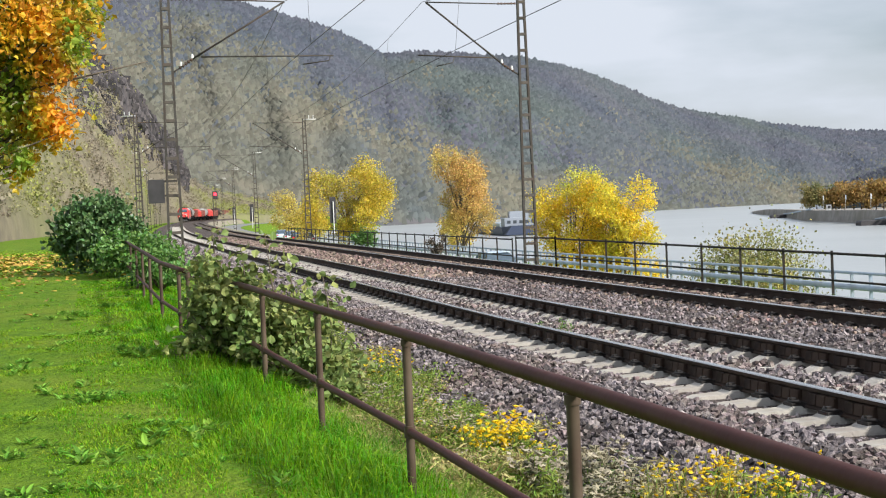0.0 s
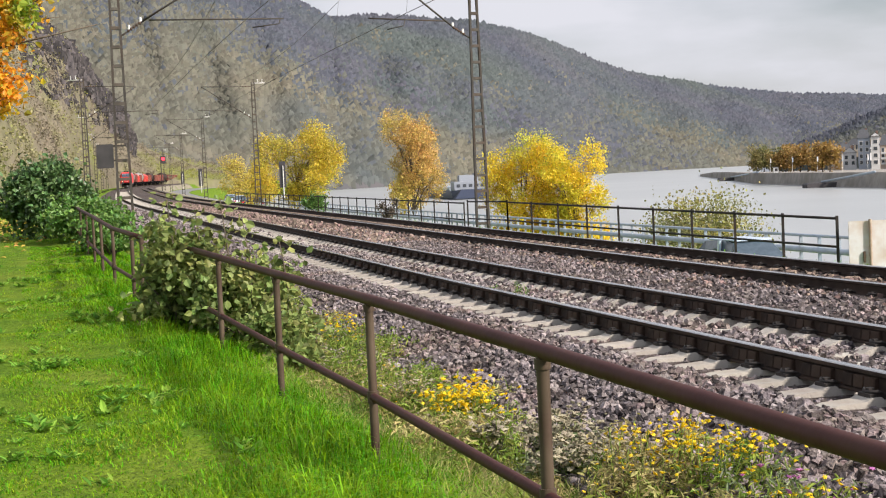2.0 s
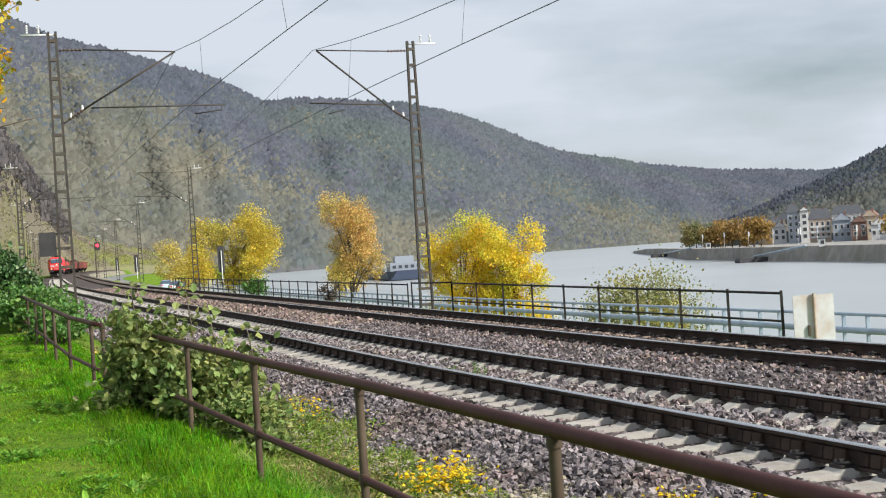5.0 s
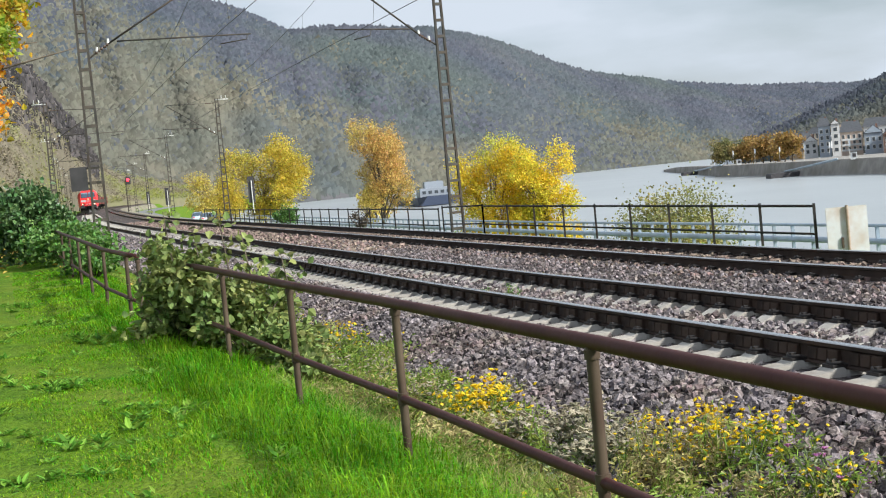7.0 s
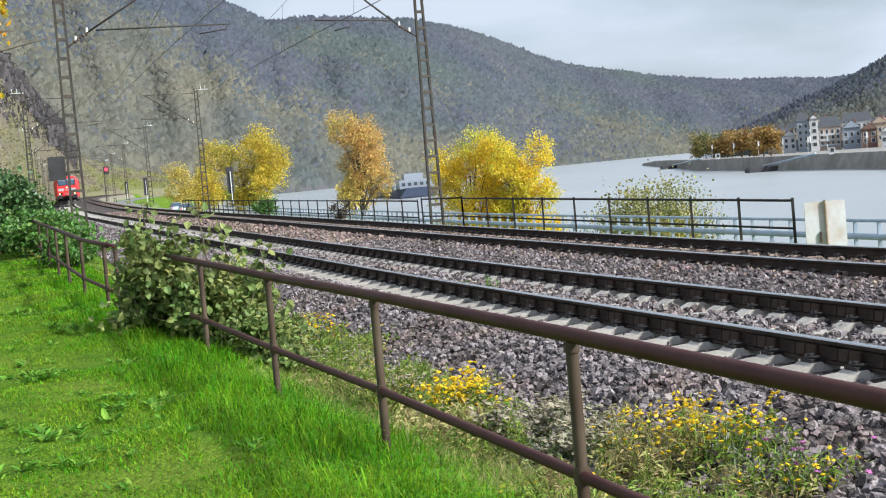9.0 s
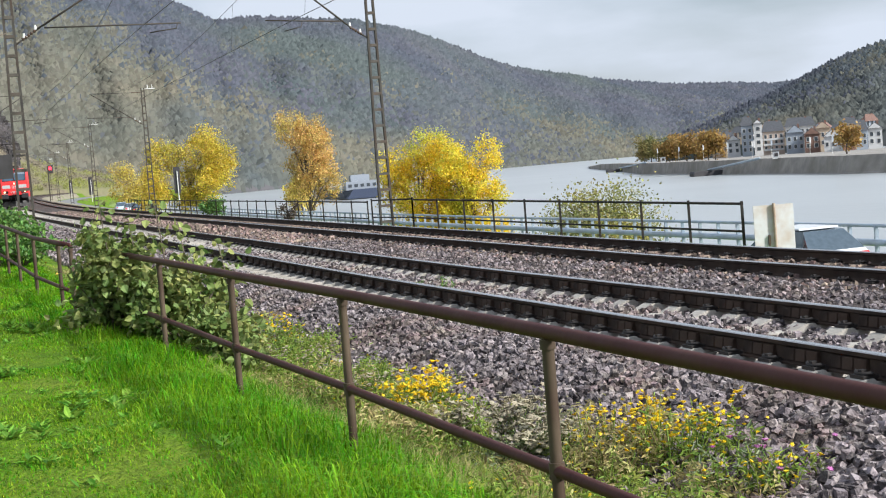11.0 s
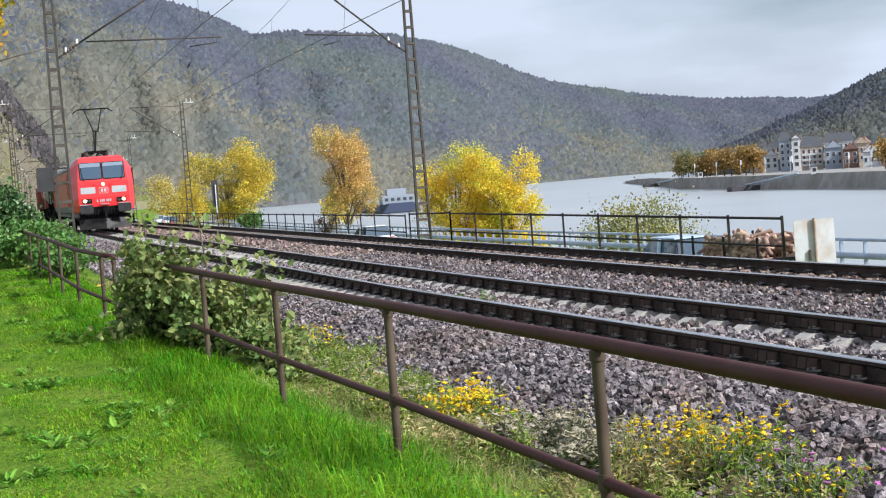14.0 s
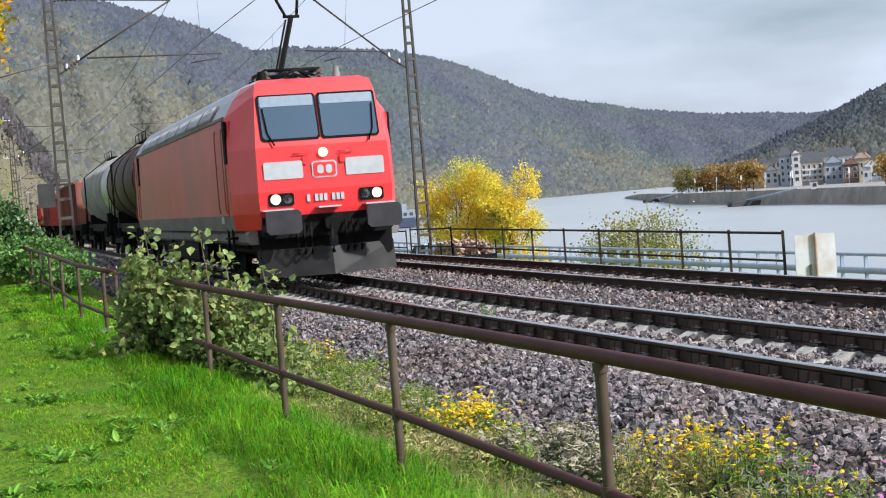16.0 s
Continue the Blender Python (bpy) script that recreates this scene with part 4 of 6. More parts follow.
weeds("ragwort", 0.22, 11.2, 0.22, 0.42, 900, WEED, "bushy yellow-flowered ragwort on the bank edge", PETAL_YELLOW, 260, 0.022)
weeds("ragwort", 1.35, 9.1, 0.32, 0.50, 900, BLADE_DRY, "loose yellow-flowered ragwort with browning stems", PETAL_YELLOW, 140, 0.018)
weeds("ragwort", 1.72, 8.8, 0.32, 0.44, 700, WEED, "yellow-flowered ragwort leaning over the stones", PETAL_YELLOW, 120, 0.018)
weeds("ragwort", 1.15, 8.7, 0.30, 0.36, 600, BLADE_DRY, "browning weed clump behind the fence post", PETAL_YELLOW, 20, 0.016)
weeds("ragwort", 1.95, 8.0, 0.30, 0.28, 400, WEED, "low sprawling yellow ragwort on stones", PETAL_YELLOW, 40, 0.016)
weeds("ragwort", -1.3, 17.6, 0.35, 0.42, 700, WEED, "straggling yellow-flowered weed near the shrub", PETAL_YELLOW, 80, 0.02)
weeds("seeding_groundsel", 0.62, 10.2, 0.30, 0.34, 600, WEED_BLUE, "whitish seeding weed clump on the bank", FLUFF, 420, 0.026)
weeds("seeding_groundsel", 0.9, 9.6, 0.22, 0.30, 400, WEED_BLUE, "whitish seeding weed clump beside a post", FLUFF, 260, 0.024)
weeds("seeding_groundsel", -0.3, 12.4, 0.45, 0.28, 600, WEED, "pale seeding weeds below the fence", FLUFF, 160, 0.018)
weeds("seeding_groundsel", -0.9, 14.6, 0.5, 0.28, 600, WEED, "pale low weeds below the fence", FLUFF, 160, 0.018)
weeds("thistle", 2.0, 8.1, 0.35, 0.30, 300, WEED_BLUE, "pink-flowered knapweed among dry stems", PETAL_PINK, 14, 0.022)
weeds("mullein", 0.72, 9.5, 0.2, 0.2, 350, WEED_BLUE, "low grey-green leafy weed")
weeds("low_weeds", -0.55, 13.2, 0.7, 0.3, 1500, WEED, "mixed green and brown weeds on the slope")
weeds("low_weeds", 0.1, 12.6, 0.5, 0.3, 900, BLADE_DRY, "dry brown weeds on the ballast edge")
weeds("low_weeds", -1.1, 15.6, 0.6, 0.34, 1300, WEED, "mixed green weeds beside the shrub")
weeds("low_weeds", 0.0, 10.6, 0.4, 0.25, 900, BLADE_DRY, "dry brown weeds below the fence")
weeds("low_weeds", 1.3, 7.6, 0.4, 0.25, 900, WEED, "mixed weeds at the foot of the fence")
weeds("low_weeds", 1.75, 7.0, 0.4, 0.25, 800, BLADE_DRY, "dry weeds at the foot of the fence")
g = np.random.default_rng(17)
for i in range(56):
    ws, wl_ = 0.5 + 23 * (i + float(g.uniform(0, 1))) / 56, -4.15 + float(g.uniform(0, 1.45))
    k = i % 4
    weeds("low_weeds", *P(ws, wl_)[:2], float(g.uniform(0.25, 0.45)), float(g.uniform(0.16, 0.32)), 520, (WEED, BLADE_DRY, WEED, BLADE_DRY)[k],
          ("olive green weeds on the stony bank", "dry straw-brown weeds on the stony bank", "yellow-flecked green weeds on the stony bank", "straw-coloured seeding weeds on the stony bank")[k],
          (None, None, PETAL_YELLOW, FLUFF)[k], 14 if k == 2 else 60, 0.014)
weeds("track_weed", *P(14.5, -0.2)[:2], 0.5, 0.30, 160, LEAF_GREEN, "thin green bramble shoot across the rails")



# ---- shrubs and trees ----
def rosette(s, l, r, n):
    """A flat whorl of broad leaves in the grass."""
    x, y, z = *P(s, l)[:2], float(rough_ground(np.array(s), np.array(l)))
    th = thing("dock_plant", "broad-leaved dock plant in the lawn", "wild plant", group="dock plants in the grass")
    a = RNG.uniform(0, 6.28, n)
    tilt = RNG.uniform(0.15, 0.8, n)
    ca, sa, ct, st = np.cos(a), np.sin(a), np.cos(tilt), np.sin(tilt)
    rot = np.stack([ca, -sa * ct, sa * st, sa, ca * ct, -ca * st, 0 * a, st, ct], -1).reshape(n, 3, 3)
    ln = r * RNG.uniform(0.6, 1.2, n)
    v, f = scatter(LEAF_V, LEAF_F, np.tile([x, y, z + 0.01], (n, 1)) + RNG.normal(0, 0.03, (n, 3)) * [1, 1, 0.2], np.stack([ln * 0.45, ln, ln * 0.6], -1), rot)
    tagged(part("leaf", raw("leaf", v, f, DOCK), DOCK, th), kind="stuff")
    return th


g = np.random.default_rng(11)
for i in range(110):
    rosette(float(g.uniform(-2.0, 16)), float(-5.4 - abs(g.normal(0.6, 1.6))), float(g.uniform(0.045, 0.09)), int(g.integers(12, 22)))
# thick patches of larger plants
for cs, cl, cr, k in ((8.5, -6.36, 0.36, 12), (11.98, -5.75, 0.35, 6), (5.3, -6.2, 0.3, 6), (5.5, -6.6, 0.3, 5), (6.0, -5.7, 0.35, 7), (19.5, -7.3, 0.8, 8), (20.0, -6.25, 0.9, 9), (12.2, -6.8, 0.7, 8), (4.3, -5.35, 0.3, 4), (9.8, -6.9, 0.6, 7), (15.5, -6.2, 0.8, 8)):
    for i in range(k):
        rosette(cs + float(g.normal(0, cr * 0.9)), cl + float(g.normal(0, cr * 0.5)), float(g.uniform(0.065, 0.12)), int(g.integers(15, 24)))


def shrub(name, x, y, z, radii, n, leaf, m, label, category="shrub", stems=9, shape=(LEAF_V, LEAF_F), hollow=0.35):
    sh = thing(name, label, category)
    b = Build()
    for i in range(stems):
        a = RNG.uniform(0, 6.28)
        e = np.array([math.cos(a) * radii[0], math.sin(a) * radii[1], radii[2] * RNG.uniform(0.8, 1.7)]) * RNG.uniform(0.4, 0.85)
        b.tube([(x, y, z - 0.1), (x + e[0] * 0.4, y + e[1] * 0.4, z + e[2] * 0.6), (x + e[0], y + e[1], z + e[2])], [0.02, 0.014, 0.006], 5)
    part("branch", b, BARK, sh)
    leafy("foliage", n, (x, y, z + radii[2]), radii, leaf, m, "", shape, hollow, sh)
    return sh


def tree(name, x, y, z, height, spread, n, leaf, m, label, lobes, trunk=0.16, low=0.15, twig=0.0, shape=(SPRIG_V, SPRIG_F)):
    """A tapered trunk with limbs, and a crown of many sprigs round the limb ends. lobes: (dx, dy, dz, radius) in crown units."""
    tr = thing(name, label, "tree")
    b, ends = Build(), []
    top = Vector((x, y, z + height * 0.8))
    b.tube([(x, y, z - 0.3), (x + 0.03 * spread, y, z + height * 0.3), (x - 0.02 * spread, y, z + height * 0.6), top], [trunk, trunk * 0.75, trunk * 0.45, trunk * 0.12], 8)
    for dx, dy, dz, r in lobes:
        c = Vector((x + dx * spread, y + dy * spread, z + height * dz))
        st = Vector((x, y, z + height * max(low, dz * 0.45)))
        b.tube([st, st.lerp(c, 0.5) + Vector((0, 0, 0.04 * height)), c], [trunk * 0.4, trunk * 0.22, trunk * 0.06], 5)
        for k in range(5):
            q = c + Vector(RNG.normal(0, 0.6, 3)) * r * spread
            b.tube([st.lerp(c, 0.6), q], [trunk * 0.12, trunk * 0.03], 4)
        ends.append((c, r))
    part("trunk", b, BARK, tr)
    w = np.array([r ** 2 for _, r in ends])
    idx = RNG.choice(len(ends), n, p=w / w.sum())
    k = 26
    sub = RNG.normal(size=(len(ends), k, 3))
    sub /= np.linalg.norm(sub, axis=2)[..., None]
    sub *= RNG.uniform(0.35, 1.0, (len(ends), k, 1))
    pick = sub[idx, RNG.integers(0, k, n)]
    cs = np.array([tuple(c) for c, _ in ends])[idx]
    rs = np.array([r for _, r in ends])[idx][:, None] * spread
    p = cs + (pick + RNG.normal(0, 0.17, (n, 3))) * rs * np.array([1, 1, 1.1])
    v, f = scatter(*shape, p, leaf * RNG.uniform(0.5, 1.35, n), turns(n, 2.4))
    part("crown", raw("crown", v, f, m), m, tr)
    return tr


def lobes(n, wid, lo, hi, r, seed):
    g = np.random.default_rng(seed)
    return [(g.uniform(-wid, wid), g.uniform(-wid, wid), lo + (hi - lo) * i / (n - 1), r * g.uniform(0.75, 1.2)) for i in range(n)]


def on_bank(s, l):
    return (*P(s, l)[:2], float(ground_z(np.array(float(s)), np.array(float(l)))))


tree("yellow_poplar_tree", 3.24, 90.0, -5.8, 9.8, 2.5, 42000, 0.10, LEAF_YELLOW, "yellow poplar in full autumn leaf on the river bank", lobes(24, 0.78, 0.28, 0.84, 0.46, 3), 0.12)
tree("yellow_poplar_tree", 6.1, 87.4, -5.5, 9.1, 2.07, 30000, 0.10, LEAF_YELLOW, "yellow-green poplar with a pointed top on the bank", lobes(18, 0.75, 0.28, 0.86, 0.46, 4), 0.1)
tree("orange_birch_tree", -4.1, 110.0, -3.2, 9.8, 2.75, 26000, 0.10, LEAF_ORANGE, "orange-brown round-topped tree with bare lower branches", lobes(17, 0.62, 0.36, 0.88, 0.42, 5), 0.16)
tree("yellow_willow_tree", -20.0, 172.8, -2.5, 10.1, 5.0, 34000, 0.17, LEAF_OCHRE, "broad yellow tree beside the riverside road", lobes(18, 0.9, 0.22, 0.85, 0.36, 6), 0.2)
tree("pale_yellow_tree", -32.5, 223.6, -2.8, 8.6, 4.4, 8000, 0.20, LEAF_PALE, "pale yellow tree half behind a yellow one", lobes(9, 0.8, 0.3, 0.85, 0.42, 7), 0.18)
tree("small_bank_tree", -8.0, 190.0, -4.5, 6.5, 2.6, 2500, 0.3, LEAF_PALE, "small yellowish tree at the water's edge", lobes(7, 0.7, 0.3, 0.85, 0.45, 8), 0.12)
shrub("willow_bush", 10.05, 65.5, -4.7, (2.8, 2.6, 2.5), 17000, 0.11, LEAF_WILLOW, "pale yellow-green willow bush with whitish leaf tips", stems=22, hollow=0.3)
shrub("round_bush", *on_bank(78.5, D2 + 3.4), (0.75, 0.75, 0.62), 2200, 0.10, LEAF_GREEN, "small round green bush beside the railing")
shrub("dead_shrub", *on_bank(59.0, D2 + 3.3), (0.55, 0.55, 0.55), 700, 0.07, BARK, "tangle of dry brown twigs on the railing", stems=40)
shrub("laurel_bush", -10.55, 38.0, 0.45, (1.05, 1.2, 0.95), 7500, 0.125, LEAF_DARK, "large glossy dark green bush at the grass edge", stems=14)
shrub("bramble_bush", -8.9, 36.0, 0.25, (1.0, 1.6, 0.6), 3600, 0.10, LEAF_GREEN, "green bramble growing through the fence")
shrub("bramble_bush", -7.2, 31.0, 0.2, (0.7, 1.5, 0.4), 2200, 0.09, LEAF_GREEN, "low green bramble below the fence")
shrub("vine_shrub", -3.05, 17.0, -0.2, (0.62, 0.8, 0.62), 5200, 0.082, LEAF_VINE, "dull green large-leaved climbing shrub over the fence", stems=18, hollow=0.15)
shrub("vine_shrub", -2.2, 16.3, -0.3, (0.55, 0.8, 0.50), 3600, 0.08, LEAF_VINE, "dull green large-leaved shrub leaning to the track", stems=14, hollow=0.15)
shrub("vine_shrub", -1.55, 15.0, -0.35, (0.5, 0.7, 0.30), 2200, 0.07, LEAF_VINE, "low large-leaved shrub below the fence", stems=10, hollow=0.15)
for sx, sy, sh in ((-3.02, 16.6, 1.45), (-2.75, 16.8, 1.25), (-2.36, 16.2, 1.38), (-2.1, 16.0, 1.15), (-1.62, 15.2, 0.95), (-3.35, 17.2, 1.2)):
    up = thing("vine_shoot", "upright shoot with large pale green leaves", "shrub")
    part("stem", Build().tube([(sx, sy, -0.2), (sx + 0.04, sy, sh * 0.5), (sx - 0.03, sy, sh)], [0.014, 0.01, 0.004], 5), BARK, up)
    n = 80
    pp = np.stack([sx + RNG.normal(0, 0.09, n), sy + RNG.normal(0, 0.09, n), RNG.uniform(0.25, 1.0, n) * sh], -1)
    v, f = scatter(LEAF_V, LEAF_F, pp, 0.085 * RNG.uniform(0.6, 1.3, n), turns(n, 2.0))
    tagged(part("leaf", raw("leaf", v, f, LEAF_VINE), LEAF_VINE, up), kind="stuff")
tree("maple_tree", -10.2, 24.5, 0.2, 9.5, 3.4, 44000, 0.105, LEAF_MAPLE, "maple with orange, yellow and green autumn leaves", [(0.86, 0.1, 0.56, 0.30), (0.98, -0.1, 0.47, 0.22), (0.80, 0.0, 0.36, 0.22), (0.70, 0.1, 0.31, 0.16), (1.05, 0.0, 0.64, 0.22), (0.6, -0.2, 0.7, 0.4), (0.2, 0.2, 0.8, 0.45), (-0.3, 0, 0.7, 0.5), (0.1, 0.4, 0.6, 0.45), (0.66, 0.0, 0.25, 0.10), (0.9, 0.1, 0.75, 0.3), (0.64, -0.25, 0.52, 0.28), (0.55, 0.1, 0.42, 0.25), (0.5, -0.1, 0.62, 0.3), (0.72, -0.1, 0.60, 0.28)], 0.25, shape=(LEAF_V, LEAF_F))



# ---- overhead line ----
def lattice_mast(parent, base, h, w0, w1, ux, uy):
    """Two channel legs joined by battens; ux, uy: direction across the track."""
    base = Vector(base)
    u = Vector((ux, uy, 0))
    top = base + Vector((0, 0, h))
    v = Vector((-uy, ux, 0))

    def bar(a, c, wu, wv):
        """A bar from a to c, wu wide across the track and wv along it; c may lie to the side or above."""
        w = Vector((0, 0, wu)) if abs((c - a).z) < 0.01 else u * wu
        return Build().loft([[q - w / 2 - v * wv / 2, q + w / 2 - v * wv / 2, q + w / 2 + v * wv / 2, q - w / 2 + v * wv / 2] for q in (a, c)])

    for sg in (-1, 1):
        part("mast_leg", bar(base + u * sg * w0 / 2 - Vector((0, 0, 0.4)), top + u * sg * w1 / 2, 0.072, 0.13), MAST, parent)
    n = int(h / 0.56)
    for i in range(n):
        f = (i + 0.5) / n
        w = w0 + (w1 - w0) * f - 0.02
        q = base + Vector((0, 0, h * f))
        part("mast_batten", bar(q - u * w / 2, q + u * w / 2, 0.095, 0.14), MAST_PLATE, parent)


def insulator(b, a, c, r=0.055, n=6):
    a, c = Vector(a), Vector(c)
    at = [(i + q) / n for i in range(n) for q in (0.05, 0.15, 0.7, 0.85)]
    b.tube([a.lerp(c, q) for q in at], [r * (0.4, 1.0, 0.55, 0.4)[k % 4] for k in range(len(at))], 8)


def ohl_mast(s, l, side, track_l, h=9.0, label=""):
    """A mast beside the line with its cantilever over one track. side: +1 when the arm points to larger l."""
    x, y, z, hd = rail_at(s, l)
    zg = float(ground_z(np.array(float(s)), np.array(float(l))))
    ux, uy = math.sin(hd) * side, -math.cos(hd) * side
    m = thing("catenary_mast", label, "catenary mast", group="overhead line masts")
    lattice_mast(m, (x, y, zg), z + h - zg, 0.46, 0.22, ux, uy)
    u = Vector((ux, uy, 0))
    b0 = Vector((x, y, z))
    reach = abs(track_l - l)
    Z = lambda a, zz: b0 + u * a + Vector((0, 0, zz))
    river = side < 0
    end, top_z, stay_z = (reach - 0.6, 8.75, 8.66) if river else (reach - 0.25, 8.3, 8.42)
    a = Build().tube([Z(0.75, 6.52), Z(end, top_z)], 0.034, 6)
    part("cantilever_tube", a, MAST, m)
    a = Build().tube([Z(0.9, stay_z), Z(end - 0.05, top_z)], 0.024, 6)
    part("stay_tube", a, MAST, m)
    r0, r1, ra = (6.75, 6.9, reach - 0.25) if river else (6.6, 6.56, reach + 1.25)
    a = Build().tube([Z(1.05, r0), Z(ra, r1)], 0.026, 6)
    part("registration_tube", a, MAST, m)
    sa = (reach - 1.55, reach - 1.5, reach - 0.9) if river else (reach + 1.15, reach + 1.1, reach + 0.25)
    a = Build().tube([Z(sa[0], 6.8 if river else 6.56), Z(sa[1], 6.62 if river else 6.4), Z(sa[2], 6.5 if river else 6.3)], 0.02, 5)
    part("steady_arm", a, MAST, m)
    bi = Build()
    insulator(bi, Z(0.36, 6.26), Z(0.80, 6.55), 0.065, 5)
    part("insulator", bi, PORCELAIN_BROWN, m, "brown ribbed insulator")
    part("foot_tube", Build().tube([Z(0.12, 6.1), Z(0.40, 6.28)], 0.03, 6), MAST, m)
    bi = Build()
    for o in (0.42, 0.78):
        bi.cyl(Z(o, 6.32 + (o - 0.42) * 0.66), Z(o, 6.46 + (o - 0.42) * 0.66), 0.05, 0.03, 8)
    part("insulator_cap", bi, PORCELAIN, m, "white porcelain cap")
    bi = Build()
    insulator(bi, Z(0.18, stay_z), Z(0.9, stay_z), 0.05)
    part("insulator", bi, PORCELAIN_BROWN, m)
    bi = Build()
    for o in (0.4, 0.75):
        insulator(bi, Z(-o, h - 0.05), Z(-o, h + 0.22), 0.05, 4)
    bi.tube([Z(-0.95, h - 0.1), Z(0.1, h - 0.1)], 0.03, 5)
    part("feeder_insulator", bi, PORCELAIN, m, "white porcelain insulators on a bracket")
    return m


# places along the line of the bank-side and river-side masts, and the river-side ones' distance across
STATIONS = [(-15.2, -11.4, 8.6), (42.3, 46.1, 8.6), (103.5, 113.5, 9.2), (165, 176.5, 9.4), (228, 240, 9.4), (292, 304, 9.4), (358, 368, 9.4)]
for sl, sr, lr in STATIONS:
    ohl_mast(sr, lr, -1, D2, label="grey-brown steel lattice mast carrying the overhead line")
    ohl_mast(sl, -4.0, 1, 0.0, label="grey-brown steel lattice mast with a cantilever arm")


def wires(l0, row, label):
    ob = thing("overhead_wire", label, "overhead wire", group="overhead wires")
    st = [q[row] for q in STATIONS]
    contact, mess = [], []
    for a, b in zip(st, st[1:]):
        n = 10
        for i in range(n):
            u = i / n
            s = a + (b - a) * u
            stag = 0.25 * math.cos(math.pi * (st.index(a) + u))
            contact.append(P(s, l0 + stag + (0.5 if row else 0.0), 6.45 if row else 6.3))
            mess.append(P(s, l0 + stag * 0.3 + (0.55 if row else -0.2), (8.75 if row else 8.3) - 4 * u * (1 - u) * 1.35))
    part("contact_wire", Build().tube(contact, 0.012, 4), WIRE, ob)
    part("messenger_wire", Build().tube(mess, 0.011, 4), WIRE, ob)
    for c, m in list(zip(contact, mess))[1::2]:
        part("dropper", Build().tube([c, m], 0.006, 3), WIRE, ob)


wires(0.0, 0, "contact wire and messenger wire over the near track")
wires(D2, 1, "contact wire and messenger wire over the river-side track")

# equipment panel on the bank-side mast
x, y, z, hd = rail_at(42.3, -4.0)
bx = thing("equipment_panel", "dark grey metal panel fixed to a lattice mast", "panel")
part("panel", Build().box((x - 0.52, y - 0.1, 2.54), (0.52, 0.06, 0.74), bev=0.02), BOARD, bx)
for zz in (2.4, 2.85):
    part("bracket", Build().box((x - 0.1, y - 0.05, zz), (0.5, 0.05, 0.06)), MAST, bx)


def signal_board(x, y, zb, zt, w, label, face=True):
    th = thing("signal_board", label, "railway signal", group="line-side signal boards")
    part("pole", Build().cyl((x + w * 0.12, y - 0.10, zb), (x + w * 0.12, y - 0.10, zt - 0.3), 0.036, n=8), WHITE_PAINT, th, "white painted pole")
    part("board", Build().box((x, y, zt - (zt - zb) * 0.36), (w, 0.08, (zt - zb) * 0.72), bev=0.03), BOARD, th, "black board seen from the back")
    return th


signal_board(-13.2, 107, 0.3, 2.9, 0.44, "tall black signal board on a white pole")
signal_board(-29.6, 165, 0.6, 3.25, 0.45, "black signal board on a white pole beyond the curve")
signal_board(-44.6, 232, 1.0, 3.6, 0.45, "far black signal board beside the track")
sg = thing("light_signal", "far railway light signal showing red", "railway signal")
part("pole", Build().cyl((-47.6, 231, 0.8), (-47.6, 231, 6.2), 0.07, n=6), MAST, sg)
part("signal_head", Build().box((-47.2, 231, 5.6), (0.75, 0.3, 1.2), bev=0.1), BOARD, sg)
part("lamp", Build().cyl((-47.2, 230.84, 5.75), (-47.2, 230.78, 5.75), 0.24, n=10), SIGNAL_RED, sg, "glowing red signal lamp")


# ---- railing, guard rail and sign beside the road ----
def iron_railing(label, pts, h=0.88, r=0.026):
    """pts: the feet of the posts."""
    fe = thing("iron_railing", label, "railing", group="black iron railings beside the tracks")
    up = Vector((0, 0, h))
    part("top_rail", Build().tube([Vector(p) + up for p in pts], r * 1.15, 6), IRON, fe)
    part("middle_rail", Build().tube([Vector(p) + up * 0.36 for p in pts], r, 6), IRON, fe)
    for p in pts:
        part("post", Build().box(Vector(p) + up * 0.45, (0.05, 0.05, h + 0.2)), IRON, fe)
    return fe


A, B = Vector((7.47, 30.0, -0.61)), Vector((1.35, 47.0, -0.35))
iron_railing("black iron railing with square posts above the road", [A.lerp(B, i / 9) for i in range(10)])
iron_railing("black iron railing leaning slightly beside a lattice mast", [B.lerp(Vector((0.1, 51.3, -0.38)), i / 2) for i in range(3)], 0.9)
C0 = [P(46 + i * 2.2, D2 + 3.35, -0.62) for i in range(34)]
iron_railing("black iron railing running along the far track", C0, 0.92)


def guard_rail(label, s0, s1):
    g = thing("road_guard_rail", label, "guard rail")
    st = np.arange(s0, s1 + 0.1, 2.0)
    gz = lambda s, z: Vector((*P(s, D2 + 12.9)[:2], z + 0.003 * max(s - 60, 0)))
    for zz, r, n in ((-1.04, 0.05, "top_rail"), (-1.50, 0.10, "lower_rail")):
        part(n, Build().tube([gz(s, zz) for s in st], r, 8), GUARD, g)
    for s in np.arange(s0, min(s1, 150), 1.25):
        part("post", Build().box(gz(s, -1.65), (0.10, 0.10, 1.25), bev=0.02), WHITE_PAINT if s < 0 else GUARD, g)


guard_rail("blue-grey galvanised guard rail along the riverside road", 8, 240)
sp = thing("back_of_sign", "square dirty white metal sign seen from behind on a rusty post", "road sign")
part("plate", Build().box((8.05, 29.8, -0.25), (0.82, 0.025, 0.92), bev=0.012), SIGN_BACK, sp)
part("post", Build().cyl((8.05, 29.74, -1.0), (8.05, 29.74, 0.24), 0.032, n=10), SIGN_POST, sp, "rusty painted steel post")
part("bracket", Build().box((7.93, 29.76, -0.5), (0.04, 0.05, 0.22), bev=0.01), PIPE_POST, sp)


